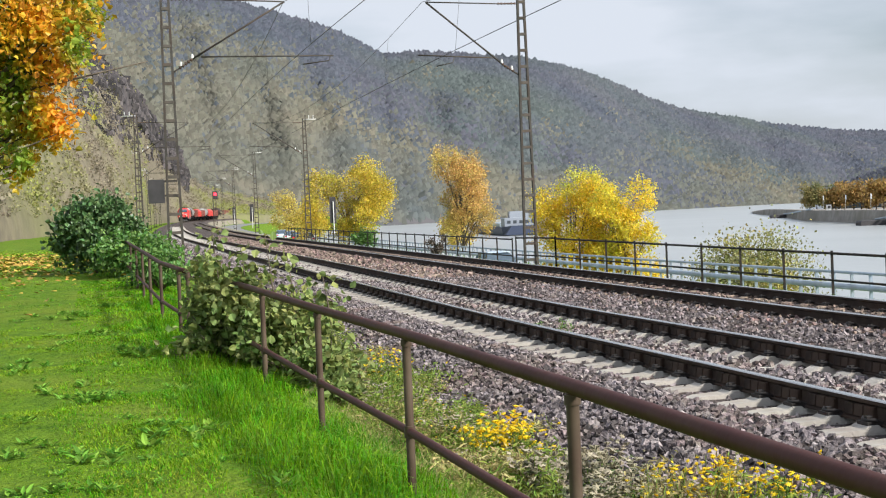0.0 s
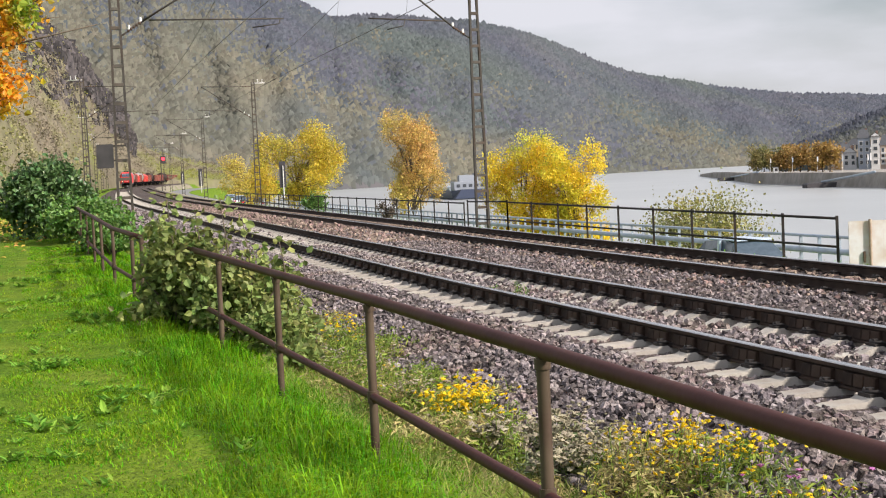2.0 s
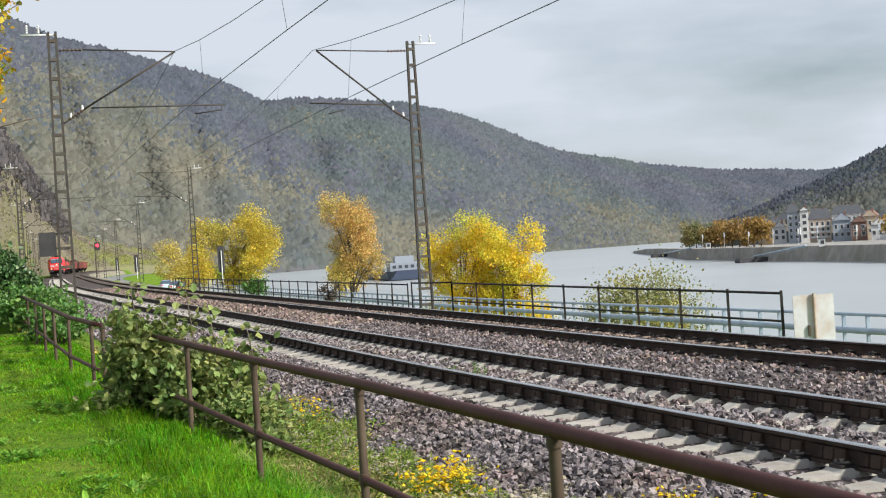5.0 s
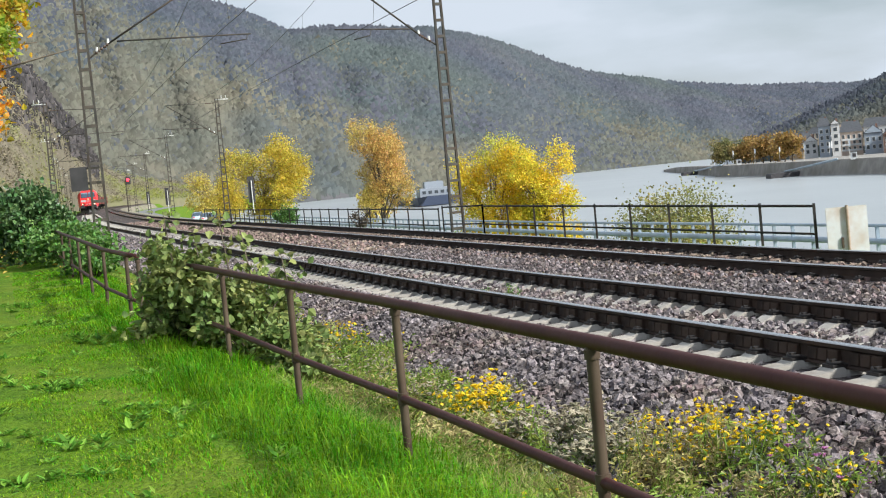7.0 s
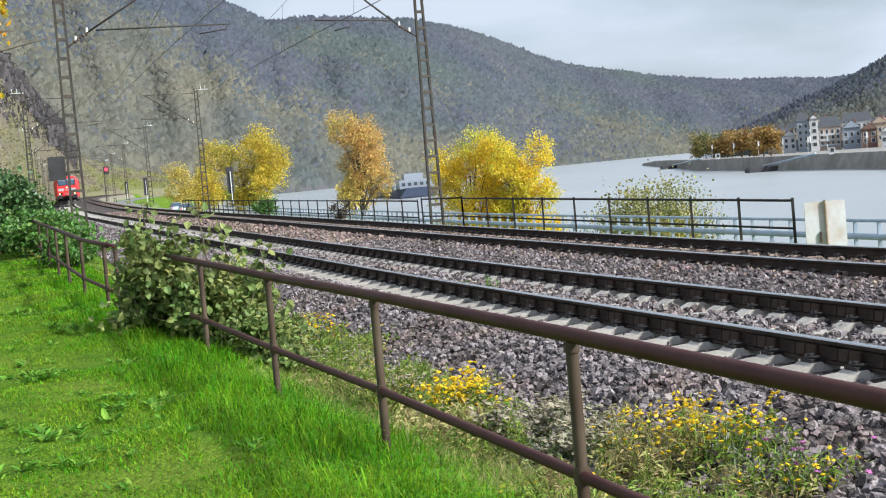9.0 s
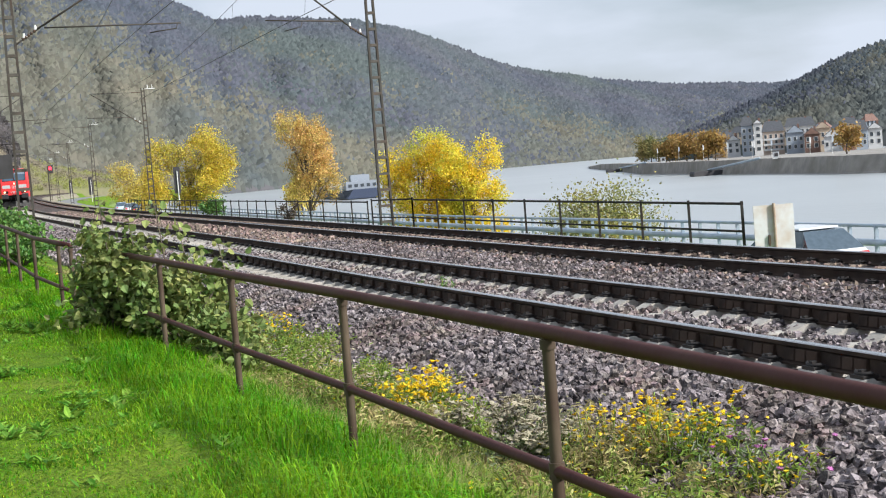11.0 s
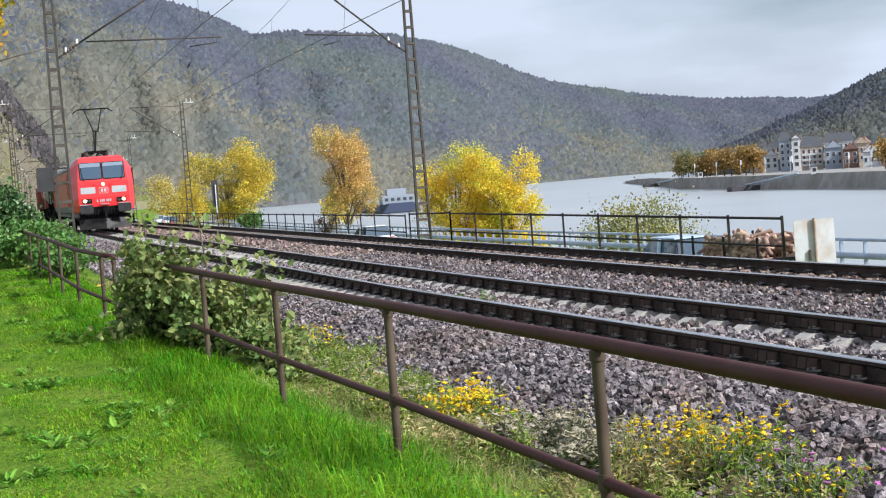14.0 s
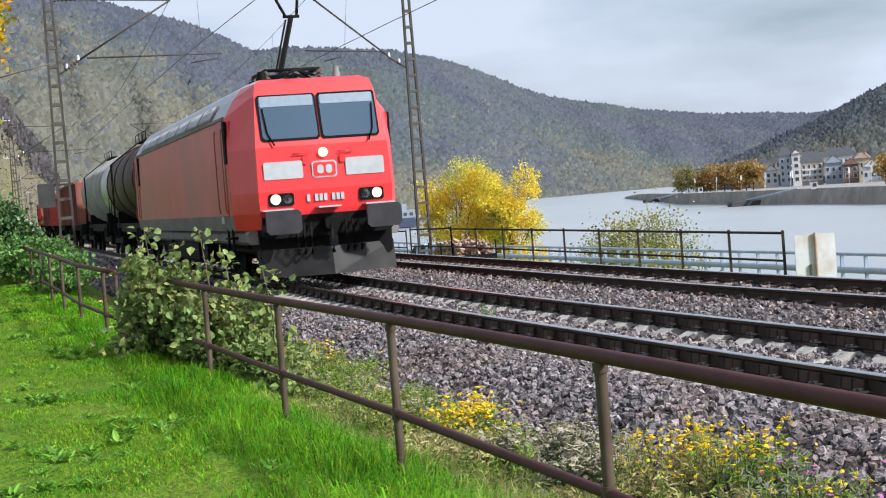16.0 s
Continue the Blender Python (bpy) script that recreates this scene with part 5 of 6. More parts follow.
# ---- vehicles of the train: local y is the way of travel, z = 0 the top of the rail ----
def wheel_part(parent, x, y, r=0.46):
    w = part("wheel", Build().cyl((x - 0.06, y, r), (x + 0.06, y, r), r, n=20), BLACK, parent)
    part("axle_box", Build().box((x + (0.16 if x > 0 else -0.16), y, r), (0.16, 0.3, 0.26), bev=0.04), BLACK, w)
    return w


def bogie(parent, y, base, r):
    b = Build()
    for sg in (-1, 1):
        b.box((sg * 1.02, y, r + 0.12), (0.12, base + 1.0, 0.24), bev=0.03)
        for k in (-1, 1):
            b.cyl((sg * 1.05, y + k * base * 0.22, r + 0.2), (sg * 1.05, y + k * base * 0.22, r + 0.55), 0.13, n=10)
    b.box((0, y, r + 0.2), (2.0, 0.5, 0.25))
    part("bogie_frame", b, BLACK, parent)
    for k in (-1, 1):
        for sg in (-1, 1):
            wheel_part(parent, sg * 0.655, y + k * base / 2, r)


def buffers(parent, yf, sg, wide=0.0):
    for x in (-0.875, 0.875):
        bf = part("buffer", Build().cyl((x, yf - sg * 0.55, 1.06), (x, yf - sg * 0.05, 1.06), 0.11, n=10), BLACK, parent)
        if wide:
            part("buffer_plate", Build().box((x, yf, 1.09), (0.61, 0.07, 0.40), bev=0.06), BUFFER, bf)
        else:
            part("buffer_plate", Build().cyl((x, yf - sg * 0.05, 1.06), (x, yf, 1.06), 0.24, n=14), BLACK, bf)


def loco():
    lo = thing("electric_locomotive", "red electric freight locomotive with lit headlamps and raised pantograph", "locomotive")
    HL = 8.95
    levels = [(0.98, -0.04, 1.12, 1.44), (1.26, 0.0, 1.17, 1.49), (1.62, 0.03, 1.18, 1.49), (2.38, -0.03, 1.16, 1.49), (2.98, -0.20, 1.10, 1.47), (3.30, -0.29, 1.07, 1.27), (3.50, -0.38, 1.02, 1.09), (3.58, -0.62, 0.90, 0.95)]
    def ring(z, dy, wf, w):
        f = HL + dy
        return [(-w, -f + 0.95, z), (-wf, -f, z), (wf, -f, z), (w, -f + 0.95, z), (w, f - 0.95, z), (wf, f, z), (-wf, f, z), (-w, f - 0.95, z)]
    rings = [ring(*v) for v in levels]
    b = Build()
    b.loft(rings)
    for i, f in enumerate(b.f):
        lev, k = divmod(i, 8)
        # the long sides take the red that has shade in its colour
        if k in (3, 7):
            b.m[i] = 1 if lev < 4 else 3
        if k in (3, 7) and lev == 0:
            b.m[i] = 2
        if lev == 6 and k not in (1, 5):
            b.m[i] = 3
        if i >= 8 * 7:
            b.m[i] = 3
    part("body", b, [RED, RED_SIDE_SHADED, LOCO_GREY, ROOF_GREY], lo, "traffic red body with dusty sides, coloured darker as in shade")
    part("underframe", Build().box((0, 0, 0.85), (2.7, 17.2, 0.24), bev=0.05), LOCO_GREY, lo)
    part("transformer_box", Build().box((0, 0, 0.52), (2.6, 4.2, 0.5), bev=0.08), BLACK, lo)
    part("front_apron", Build().box((0, HL - 0.45, 0.72), (2.35, 0.5, 0.62), bev=0.06), BLACK, lo)
    for sg in (-1, 1):
        for y in (-5.2, 5.2):
            part("bogie_fairing", Build().box((sg * 0.98, y, 0.72), (0.10, 4.6, 0.40), bev=0.05), BLACK, lo)
        for y, w in ((-2.9, 0.9), (2.9, 0.9)):
            part("equipment_box", Build().box((sg * 1.1, y, 0.58), (0.4, w, 0.44), bev=0.04), BLACK, lo)
    # front, sloping window plane between z 2.42 and 3.30
    sl = math.atan2(0.26, 0.92)
    rot = Matrix.Rotation(sl, 3, "X")
    for x in (-0.53, 0.53):
        zc = 2.88
        yc = HL - 0.03 - (zc - 2.38) * 0.26 / 0.92
        fr = part("windscreen_frame", Build().box((x, yc + 0.004, zc), (1.04, 0.03, 0.84), rot, bev=0.04), BLACK, lo)
        part("windscreen", Build().box((x, yc + 0.016, zc), (0.97, 0.03, 0.77), rot, bev=0.04), GLASS_DARK, fr, "dark reflecting cab window")
        # added strip, no real part: paints the paler sky reflection along the glass top
        part("sky_tint_strip", Build().box((x, yc + 0.016 - 0.285 * 0.28 + 0.006, zc + 0.285), (0.93, 0.03, 0.17 if x < 0 else 0.19), rot, bev=0.01), SKY_STRIP, fr, "added blue-grey strip for sky reflected in the window top")
        sg = 1 if x > 0 else -1
        wy = lambda zz: HL - 0.03 - (zz - 2.38) * 0.26 / 0.92 + 0.05
        part("wiper", Build().tube([(x + sg * 0.30, wy(2.40), 2.40), (x + sg * 0.40, wy(2.62), 2.62), (x + sg * 0.44, wy(3.05), 3.05)], 0.014, 5), BLACK, lo)
        part("light_panel", Build().box((x * 1.36, HL + 0.005, 1.97), (0.68, 0.05, 0.30), bev=0.02), LIGHT_PANEL, lo, "light grey panel")
        hb = part("headlamp_housing", Build().box((x * 1.50, HL + 0.015, 1.47), (0.44, 0.05, 0.22), bev=0.03), BLACK, lo)
        part("headlamp", Build().cyl((x * 1.50 + sg * 0.10, HL + 0.02, 1.48), (x * 1.50 + sg * 0.10, HL + 0.045, 1.48), 0.088, n=16), LAMP_ON, hb, "lit warm white headlamp")
        part("tail_lamp", Build().cyl((x * 1.50 - sg * 0.11, HL + 0.02, 1.48), (x * 1.50 - sg * 0.11, HL + 0.04, 1.48), 0.08, n=16), LAMP_OFF, hb)
        part("handrail", Build().tube([(x * 0.75 - 0.14, HL + 0.03, 2.24), (x * 0.75 + 0.14, HL + 0.03, 2.24)], 0.012, 5), RED, lo)
        part("lamp_bracket", Build().box((x * 0.62, HL, 2.12), (0.09, 0.07, 0.14), bev=0.02), RED, lo)
    part("upper_headlamp", Build().cyl((0, HL - 0.03, 2.24), (0, HL + 0.04, 2.24), 0.08, n=16), LAMP_ON, lo, "lit warm white lamp")
    eb = part("emblem", Build().box((0, HL + 0.008, 1.95), (0.44, 0.04, 0.29), bev=0.04), LIGHT_PANEL, lo, "white rounded plate with red shapes")
    part("emblem_field", Build().box((0, HL + 0.02, 1.95), (0.39, 0.03, 0.24), bev=0.03), RED, eb)
    part("emblem_bar", Build().box((-0.075, HL + 0.03, 1.95), (0.11, 0.03, 0.15), bev=0.03).box((0.075, HL + 0.03, 1.95), (0.11, 0.03, 0.15), bev=0.03), LIGHT_PANEL, eb)
    for cx in (-0.28, -0.20, -0.12, 0.02, 0.10, 0.18, 0.32):
        part("number_bar", Build().box((cx, HL + 0.03, 1.47), (0.055, 0.03, 0.12)), LIGHT_PANEL, lo)
    # buffer beam, coupling, plough
    part("buffer_beam", Build().box((0, HL - 0.18, 1.02), (2.3, 0.34, 0.42), bev=0.06), BLACK, lo)
    for x, w in ((0, 0.40), (-0.9, 0.52), (0.9, 0.52)):
        part("step_plate", Build().box((x, HL + 0.12, 1.30), (w, 0.24, 0.025)), LIGHT_PANEL, lo)
    b = Build().box((0, HL + 0.12, 1.02), (0.22, 0.3, 0.2), bev=0.04).tube([(0, HL + 0.25, 1.0), (0.02, HL + 0.34, 0.75), (0, HL + 0.26, 0.52)], 0.035, 6).box((0, HL + 0.3, 0.72), (0.14, 0.08, 0.2), bev=0.03)
    part("coupling_hook", b, BLACK, lo)
    for x in (-0.55, -0.42, -0.30, 0.32, 0.44, 0.56):
        part("air_hose", Build().tube([(x, HL + 0.03, 1.05), (x + 0.03, HL + 0.2, 0.85), (x + 0.02, HL + 0.12, 0.52), (x - 0.05, HL + 0.02, 0.6)], 0.022, 6), BLACK, lo)
    b = Build()
    b.loft([[(-1.22, HL - 0.30, 0.62), (-1.22, HL - 0.22, 0.14), (-1.15, HL - 0.30, 0.14), (-1.15, HL - 0.36, 0.62)],
            [(0, HL + 0.14, 0.62), (0, HL + 0.26, 0.14), (0, HL + 0.16, 0.14), (0, HL + 0.05, 0.62)],
            [(1.22, HL - 0.30, 0.62), (1.22, HL - 0.22, 0.14), (1.15, HL - 0.30, 0.14), (1.15, HL - 0.36, 0.62)]])
    part("snow_plough", b, PLOUGH, lo, "scuffed grey steel plough")
    buffers(lo, HL + 0.5, 1, 1.0)
    buffers(lo, -HL - 0.5, -1, 1.0)
    for y in (-5.2, 5.2):
        bogie(lo, y, 2.6, 0.62)
    # sides: cab door slots, rails, wall joints, roof-side grilles
    for sg in (-1, 1):
        for y in (7.35, -7.35):
            part("cab_door", Build().box((sg * 1.492, y, 2.1), (0.03, 0.62, 1.7), bev=0.01), RED_SIDE_SHADED, lo)
            part("cab_side_window", Build().box((sg * 1.49, y + 0.45, 2.55), (0.05, 0.22, 0.75), bev=0.01), BLACK, lo)
            for dy in (-0.38, 0.38):
                part("handrail", Build().tube([(sg * 1.53, y + dy, 1.3), (sg * 1.55, y + dy, 1.4), (sg * 1.55, y + dy, 2.7), (sg * 1.53, y + dy, 2.8)], 0.015, 5), RED_SIDE_SHADED, lo)
            b = Build()
            for zz in (0.35, 0.6, 0.85):
                b.box((sg * 1.42, y, zz), (0.16, 0.5, 0.04))
            b.box((sg * 1.44, y - 0.25, 0.65), (0.04, 0.04, 0.75)).box((sg * 1.44, y + 0.25, 0.65), (0.04, 0.04, 0.75))
            part("step_ladder", b, BLACK, lo)
        for i, y in enumerate(np.linspace(-5.4, 5.4, 7)):
            g = part("roof_grille", Build().box((sg * 1.36, y, 3.17), (0.05, 1.5, 0.34), Matrix.Rotation(-sg * 0.56, 3, "Y"), bev=0.01), LOCO_GREY, lo)
            bb = Build()
            for k in range(9):
                bb.box((sg * 1.39, y - 0.62 + k * 0.155, 3.19), (0.04, 0.07, 0.28), Matrix.Rotation(-sg * 0.56, 3, "Y"))
            part("grille_slats", bb, ROOF_GREY, g)
        part("roof_gutter", Build().box((sg * 1.475, 0, 2.99), (0.05, 15.4, 0.05)), LOCO_GREY, lo)
        part("side_plate", Build().box((sg * 1.49, 8.0 - 1.0, 1.18), (0.035, 0.3, 0.12)), LIGHT_PANEL, lo)
    for x in (-1.42, 1.42):
        part("mirror_camera", Build().box((x, HL - 1.05, 2.75), (0.08, 0.12, 0.36), bev=0.03), RED, lo)
    # roof gear
    part("roof_horn", Build().cyl((-0.65, HL - 1.25, 3.52), (-0.65, HL - 1.25, 3.82), 0.10, 0.05, 10), LOCO_GREY, lo)
    part("antenna_dome", Build().cyl((0.72, HL - 1.25, 3.5), (0.72, HL - 1.25, 3.78), 0.11, 0.07, 12), BLACK, lo)
    for x, y in ((-0.5, HL - 2.0), (0.5, HL - 2.0), (-0.5, HL - 3.3), (0.5, HL - 3.3)):
        b = Build().cyl((x, y, 3.56), (x, y, 3.86), 0.03, n=8)
        for k in range(4):
            b.cyl((x, y, 3.58 + k * 0.07), (x, y, 3.63 + k * 0.07), 0.09, 0.05, 10)
        part("roof_insulator", b, PORCELAIN_BROWN, lo, "brown ribbed roof insulator" if x < 0 and y > HL - 3 else "")
    pg = part("pantograph", Build().tube([(-0.5, HL - 2.0, 3.86), (0.5, HL - 2.0, 3.86), (0.5, HL - 3.3, 3.86), (-0.5, HL - 3.3, 3.86), (-0.5, HL - 2.0, 3.86)], 0.035, 6), BLACK, lo, "raised black single-arm pantograph")
    part("lower_arm", Build().cyl((0, HL - 3.1, 3.9), (0, HL - 1.7, 4.80), 0.06, 0.05, 8).cyl((0.12, HL - 2.9, 3.9), (0.1, HL - 1.75, 4.74), 0.02, n=6), PLOUGH, pg)
    part("upper_arm", Build().tube([(-0.10, HL - 1.7, 4.80), (-0.42, HL - 2.6, 5.92)], 0.028, 6).tube([(0.10, HL - 1.7, 4.80), (0.42, HL - 2.6, 5.92)], 0.028, 6).tube([(-0.15, HL - 1.7, 4.80), (0.15, HL - 1.7, 4.80)], 0.03, 6), BLACK, pg)
    part("pan_head", Build().tube([(-0.95, HL - 2.6, 5.78), (-0.7, HL - 2.6, 5.95), (0.7, HL - 2.6, 5.95), (0.95, HL - 2.6, 5.78)], 0.03, 6).tube([(-0.7, HL - 2.9, 5.95), (0.7, HL - 2.9, 5.95)], 0.025, 6), BLACK, pg)
    for i in range(8):
        b = Build().tube([(RNG.uniform(-0.6, 0.6), HL - 2.0 - i * 0.2, 3.6), (RNG.uniform(-0.3, 0.3), HL - 1.9 - i * 0.2, 3.85), (RNG.uniform(-0.6, 0.6), HL - 2.1 - i * 0.2, 3.75)], 0.025, 5)
        part("roof_conductor", b, BLACK, lo)
    return lo


def flat_under(th, L, wh=0.46):
    part("underframe", Build().box((-0.95, 0, 1.02), (0.14, L - 1.2, 0.28)).box((0.95, 0, 1.02), (0.14, L - 1.2, 0.28)).box((0, L / 2 - 0.65, 1.02), (2.5, 0.14, 0.34)).box((0, -L / 2 + 0.65, 1.02), (2.5, 0.14, 0.34)), BLACK, th)
    for y in (-L / 2 + 2.4, L / 2 - 2.4):
        bogie(th, y, 1.8, wh)
    buffers(th, L / 2, 1)
    buffers(th, -L / 2, -1)


def tank_wagon(L, m, label, r=1.27, ribs=3, zc=2.48):
    th = thing("tank_wagon", label, "freight wagon", group="wagons of the freight train")
    flat_under(th, L)
    b = Build()
    n = 28
    prof = [(-L / 2 + 0.75, r * 0.35), (-L / 2 + 0.8, r * 0.65), (-L / 2 + 0.95, r * 0.88), (-L / 2 + 1.2, r), (L / 2 - 1.2, r), (L / 2 - 0.95, r * 0.88), (L / 2 - 0.8, r * 0.65), (L / 2 - 0.75, r * 0.35)]
    b.loft([[(math.cos(2 * math.pi * k / n) * q, y, zc + math.sin(2 * math.pi * k / n) * q) for k in range(n)] for y, q in prof], smooth=True)
    part("tank", b, m, th)
    for i in range(ribs):
        y = -L / 2 + 1.6 + (L - 3.2) * i / max(ribs - 1, 1)
        b = Build().loft([[(math.cos(2 * math.pi * k / n) * q, y + d, zc + math.sin(2 * math.pi * k / n) * q) for k in range(n)] for d, q in ((-0.035, r), (-0.035, r + 0.035), (0.035, r + 0.035), (0.035, r))], caps=False)
        part("tank_band", b, m, th)
    for e in (-1, 1):
        part("saddle", Build().box((0, e * (L / 2 - 2.4), 1.32), (2.1, 0.4, 0.5)), BLACK, th)
    part("manhole", Build().cyl((0, 0, zc + r - 0.1), (0, 0, zc + r + 0.16), 0.34, n=14), m, th)
    b = Build().box((0, 0, zc + r + 0.06), (0.9, 3.2, 0.04))
    for y in (-1.6, -0.5, 0.5, 1.6):
        b.tube([(0.45, y, zc + r + 0.06), (0.45, y, zc + r + 0.32)], 0.015, 4)
    b.tube([(0.45, -1.6, zc + r + 0.32), (0.45, 1.6, zc + r + 0.32)], 0.015, 4)
    part("catwalk", b, BLACK, th)
    b = Build()
    for sg in (-1, 1):
        for q in (-0.2, 0.2):
            b.tube([(sg * 1.48, q, 0.8), (sg * 1.48, q, 3.1), (sg * 0.5, q, zc + r + 0.05)], 0.02, 5)
        for k in range(9):
            b.tube([(sg * 1.48, -0.2, 0.9 + k * 0.26), (sg * 1.48, 0.2, 0.9 + k * 0.26)], 0.014, 4)
    part("ladder", b, BLACK, th)
    b = Build()
    for y in (L / 2 - 0.45, -L / 2 + 0.45):
        b.tube([(-1.1, y, 1.15), (-1.1, y, 2.1), (1.1, y, 2.1), (1.1, y, 1.15)], 0.025, 5)
    part("end_railing", b, BLACK, th)
    return th


def box_wagon(L, h, m, label, ribs=10, roof=False):
    th = thing("open_wagon", label, "freight wagon", group="wagons of the freight train")
    flat_under(th, L)
    t = 0.07
    for nm, c, sz in (("side_wall", (-1.36, 0, 1.2 + h / 2), (t, L - 1.3, h)), ("side_wall", (1.36, 0, 1.2 + h / 2), (t, L - 1.3, h)),
                      ("end_wall", (0, L / 2 - 0.68, 1.2 + h / 2), (2.65, t, h)), ("end_wall", (0, -L / 2 + 0.68, 1.2 + h / 2), (2.65, t, h))):
        part(nm, Build().box(c, sz, bev=0.01), m, th)
    part("floor_plate", Build().box((0, 0, 1.2), (2.65, L - 1.4, 0.08)), m, th)
    for sg in (-1, 1):
        for k in range(ribs):
            part("rib", Build().box((sg * 1.43, -L / 2 + 1.0 + (L - 2.0) * k / (ribs - 1), 1.2 + h / 2), (0.10, 0.12, h + 0.06)), m, th)
        part("top_rim", Build().box((sg * 1.40, 0, 1.2 + h), (0.16, L - 1.25, 0.1)), m, th)
        for e in (-1, 1):
            part("end_rib", Build().box((sg * 0.6, e * (L / 2 - 0.62), 1.2 + h / 2), (0.12, 0.1, h)), m, th)
    if roof:
        part("load_hood", Build().loft([[(math.cos(a) * 1.38, y, 1.1 + h + math.sin(a) * 0.9) for a in np.linspace(0, math.pi, 10)] for y in (-L / 2 + 0.75, L / 2 - 0.75)], smooth=False), m, th)
    return th


LOCO = loco()
TRAIN_SCALE = 1.15
TRAIN = [(LOCO, 18.9)]
for kind, L, m, label in (("t", 12.5, TANK_BROWN, "dark brown tank wagon behind the locomotive"), ("t", 13.5, TANK_SILVER, "silver tank wagon with steel bands"), ("b", 14.0, WAGON_RED, "red-brown high-sided open wagon"),
                          ("h", 14.5, WAGON_BRIGHT, "bright red hooded wagon"), ("b", 14.0, WAGON_RED, "red-brown high-sided open wagon"), ("t", 13.5, TANK_SILVER, "silver tank wagon with steel bands"),
                          ("h", 14.5, WAGON_BRIGHT, "bright red hooded wagon"), ("b", 14.0, WAGON_RED, "red-brown high-sided open wagon"), ("t", 13.0, TANK_BROWN, "dark brown tank wagon"),
                          ("b", 14.0, WAGON_RED, "red-brown high-sided open wagon"), ("b", 14.0, WAGON_RED, "red-brown high-sided open wagon"), ("t", 13.0, TANK_BROWN, "dark brown tank wagon"),
                          ("b", 14.0, WAGON_RED, "red-brown high-sided open wagon"), ("b", 14.0, WAGON_RED, "red-brown high-sided open wagon")):
    w = tank_wagon(L, m, label, ribs=4 if m is TANK_BROWN else 22) if kind == "t" else box_wagon(L, 1.9 if kind == "b" else 1.5, m, label, roof=kind == "h")
    TRAIN.append((w, L))
for w, L in TRAIN:
    w.scale = (TRAIN_SCALE,) * 3


# ---- road vehicles: local y is the way of travel ----
def car(m, label, L=4.3, W=1.78, H=1.48):
    c = thing("car", label, "car")
    b = Build()
    prof = [(-L / 2, 0.35, 0.62, 0.96), (-L / 2 + 0.15, 0.24, 0.95, 1.0), (-L / 2 + 0.55, 0.2, 0.98, 1.0), (-0.2, 0.2, 0.98, 1.0), (L / 2 - 1.25, 0.2, 0.96, 1.0), (L / 2 - 0.3, 0.22, 0.78, 0.97), (L / 2, 0.35, 0.62, 0.88)]
    b.loft([[(-W / 2 * k, y, z0 + 0.12), (-W / 2 * k * 0.9, y, z0), (W / 2 * k * 0.9, y, z0), (W / 2 * k, y, z0 + 0.12), (W / 2 * k, y, z1 - 0.12), (W / 2 * k * 0.88, y, z1), (-W / 2 * k * 0.88, y, z1), (-W / 2 * k, y, z1 - 0.12)] for y, z0, z1, k in prof], smooth=True)
    part("body", b, m, c)
    q = [(-L / 2 + 0.2, 0.95, 0.80), (-L / 2 + 0.75, H - 0.05, 0.66), (-0.2, H, 0.66), (0.45, H - 0.06, 0.66), (L / 2 - 1.15, 0.95, 0.8)]
    b = Build().loft([[(-w, y, 0.93), (w, y, 0.93), (w * (0.88 if z > 1 else 1), y, z), (-w * (0.88 if z > 1 else 1), y, z)] for y, z, w in q])
    part("cabin_glass", b, CAR_GLASS, c, "dark car windows")
    part("roof", Build().box((0, -0.35, H + 0.005), (1.16, 1.7, 0.05), bev=0.02), m, c)
    for sg in (-1, 1):
        part("pillar", Build().box((sg * 0.68, -0.3, 1.22), (0.06, 0.12, 0.52), Matrix.Rotation(-sg * 0.12, 3, "Y")), m, c)
        for y in (-L / 2 + 0.8, L / 2 - 0.85):
            w = part("wheel", Build().cyl((sg * (W / 2 - 0.2), y, 0.31), (sg * (W / 2 + 0.01), y, 0.31), 0.31, n=18), TYRE, c)
            part("rim", Build().cyl((sg * (W / 2), y, 0.31), (sg * (W / 2 + 0.02), y, 0.31), 0.2, n=12), LIGHT_PANEL, w)
        part("headlight", Build().box((sg * 0.62, L / 2 - 0.06, 0.66), (0.34, 0.1, 0.14), bev=0.03), LIGHT_PANEL, c)
        part("tail_light", Build().box((sg * 0.68, -L / 2 + 0.06, 0.8), (0.25, 0.1, 0.16), bev=0.03), RED, c)
    return c


CAR_A, CAR_B = car(CAR_BLUE, "pale blue car driving along the riverside road"), car(CAR_WHITE, "silver-white car driving along the riverside road")


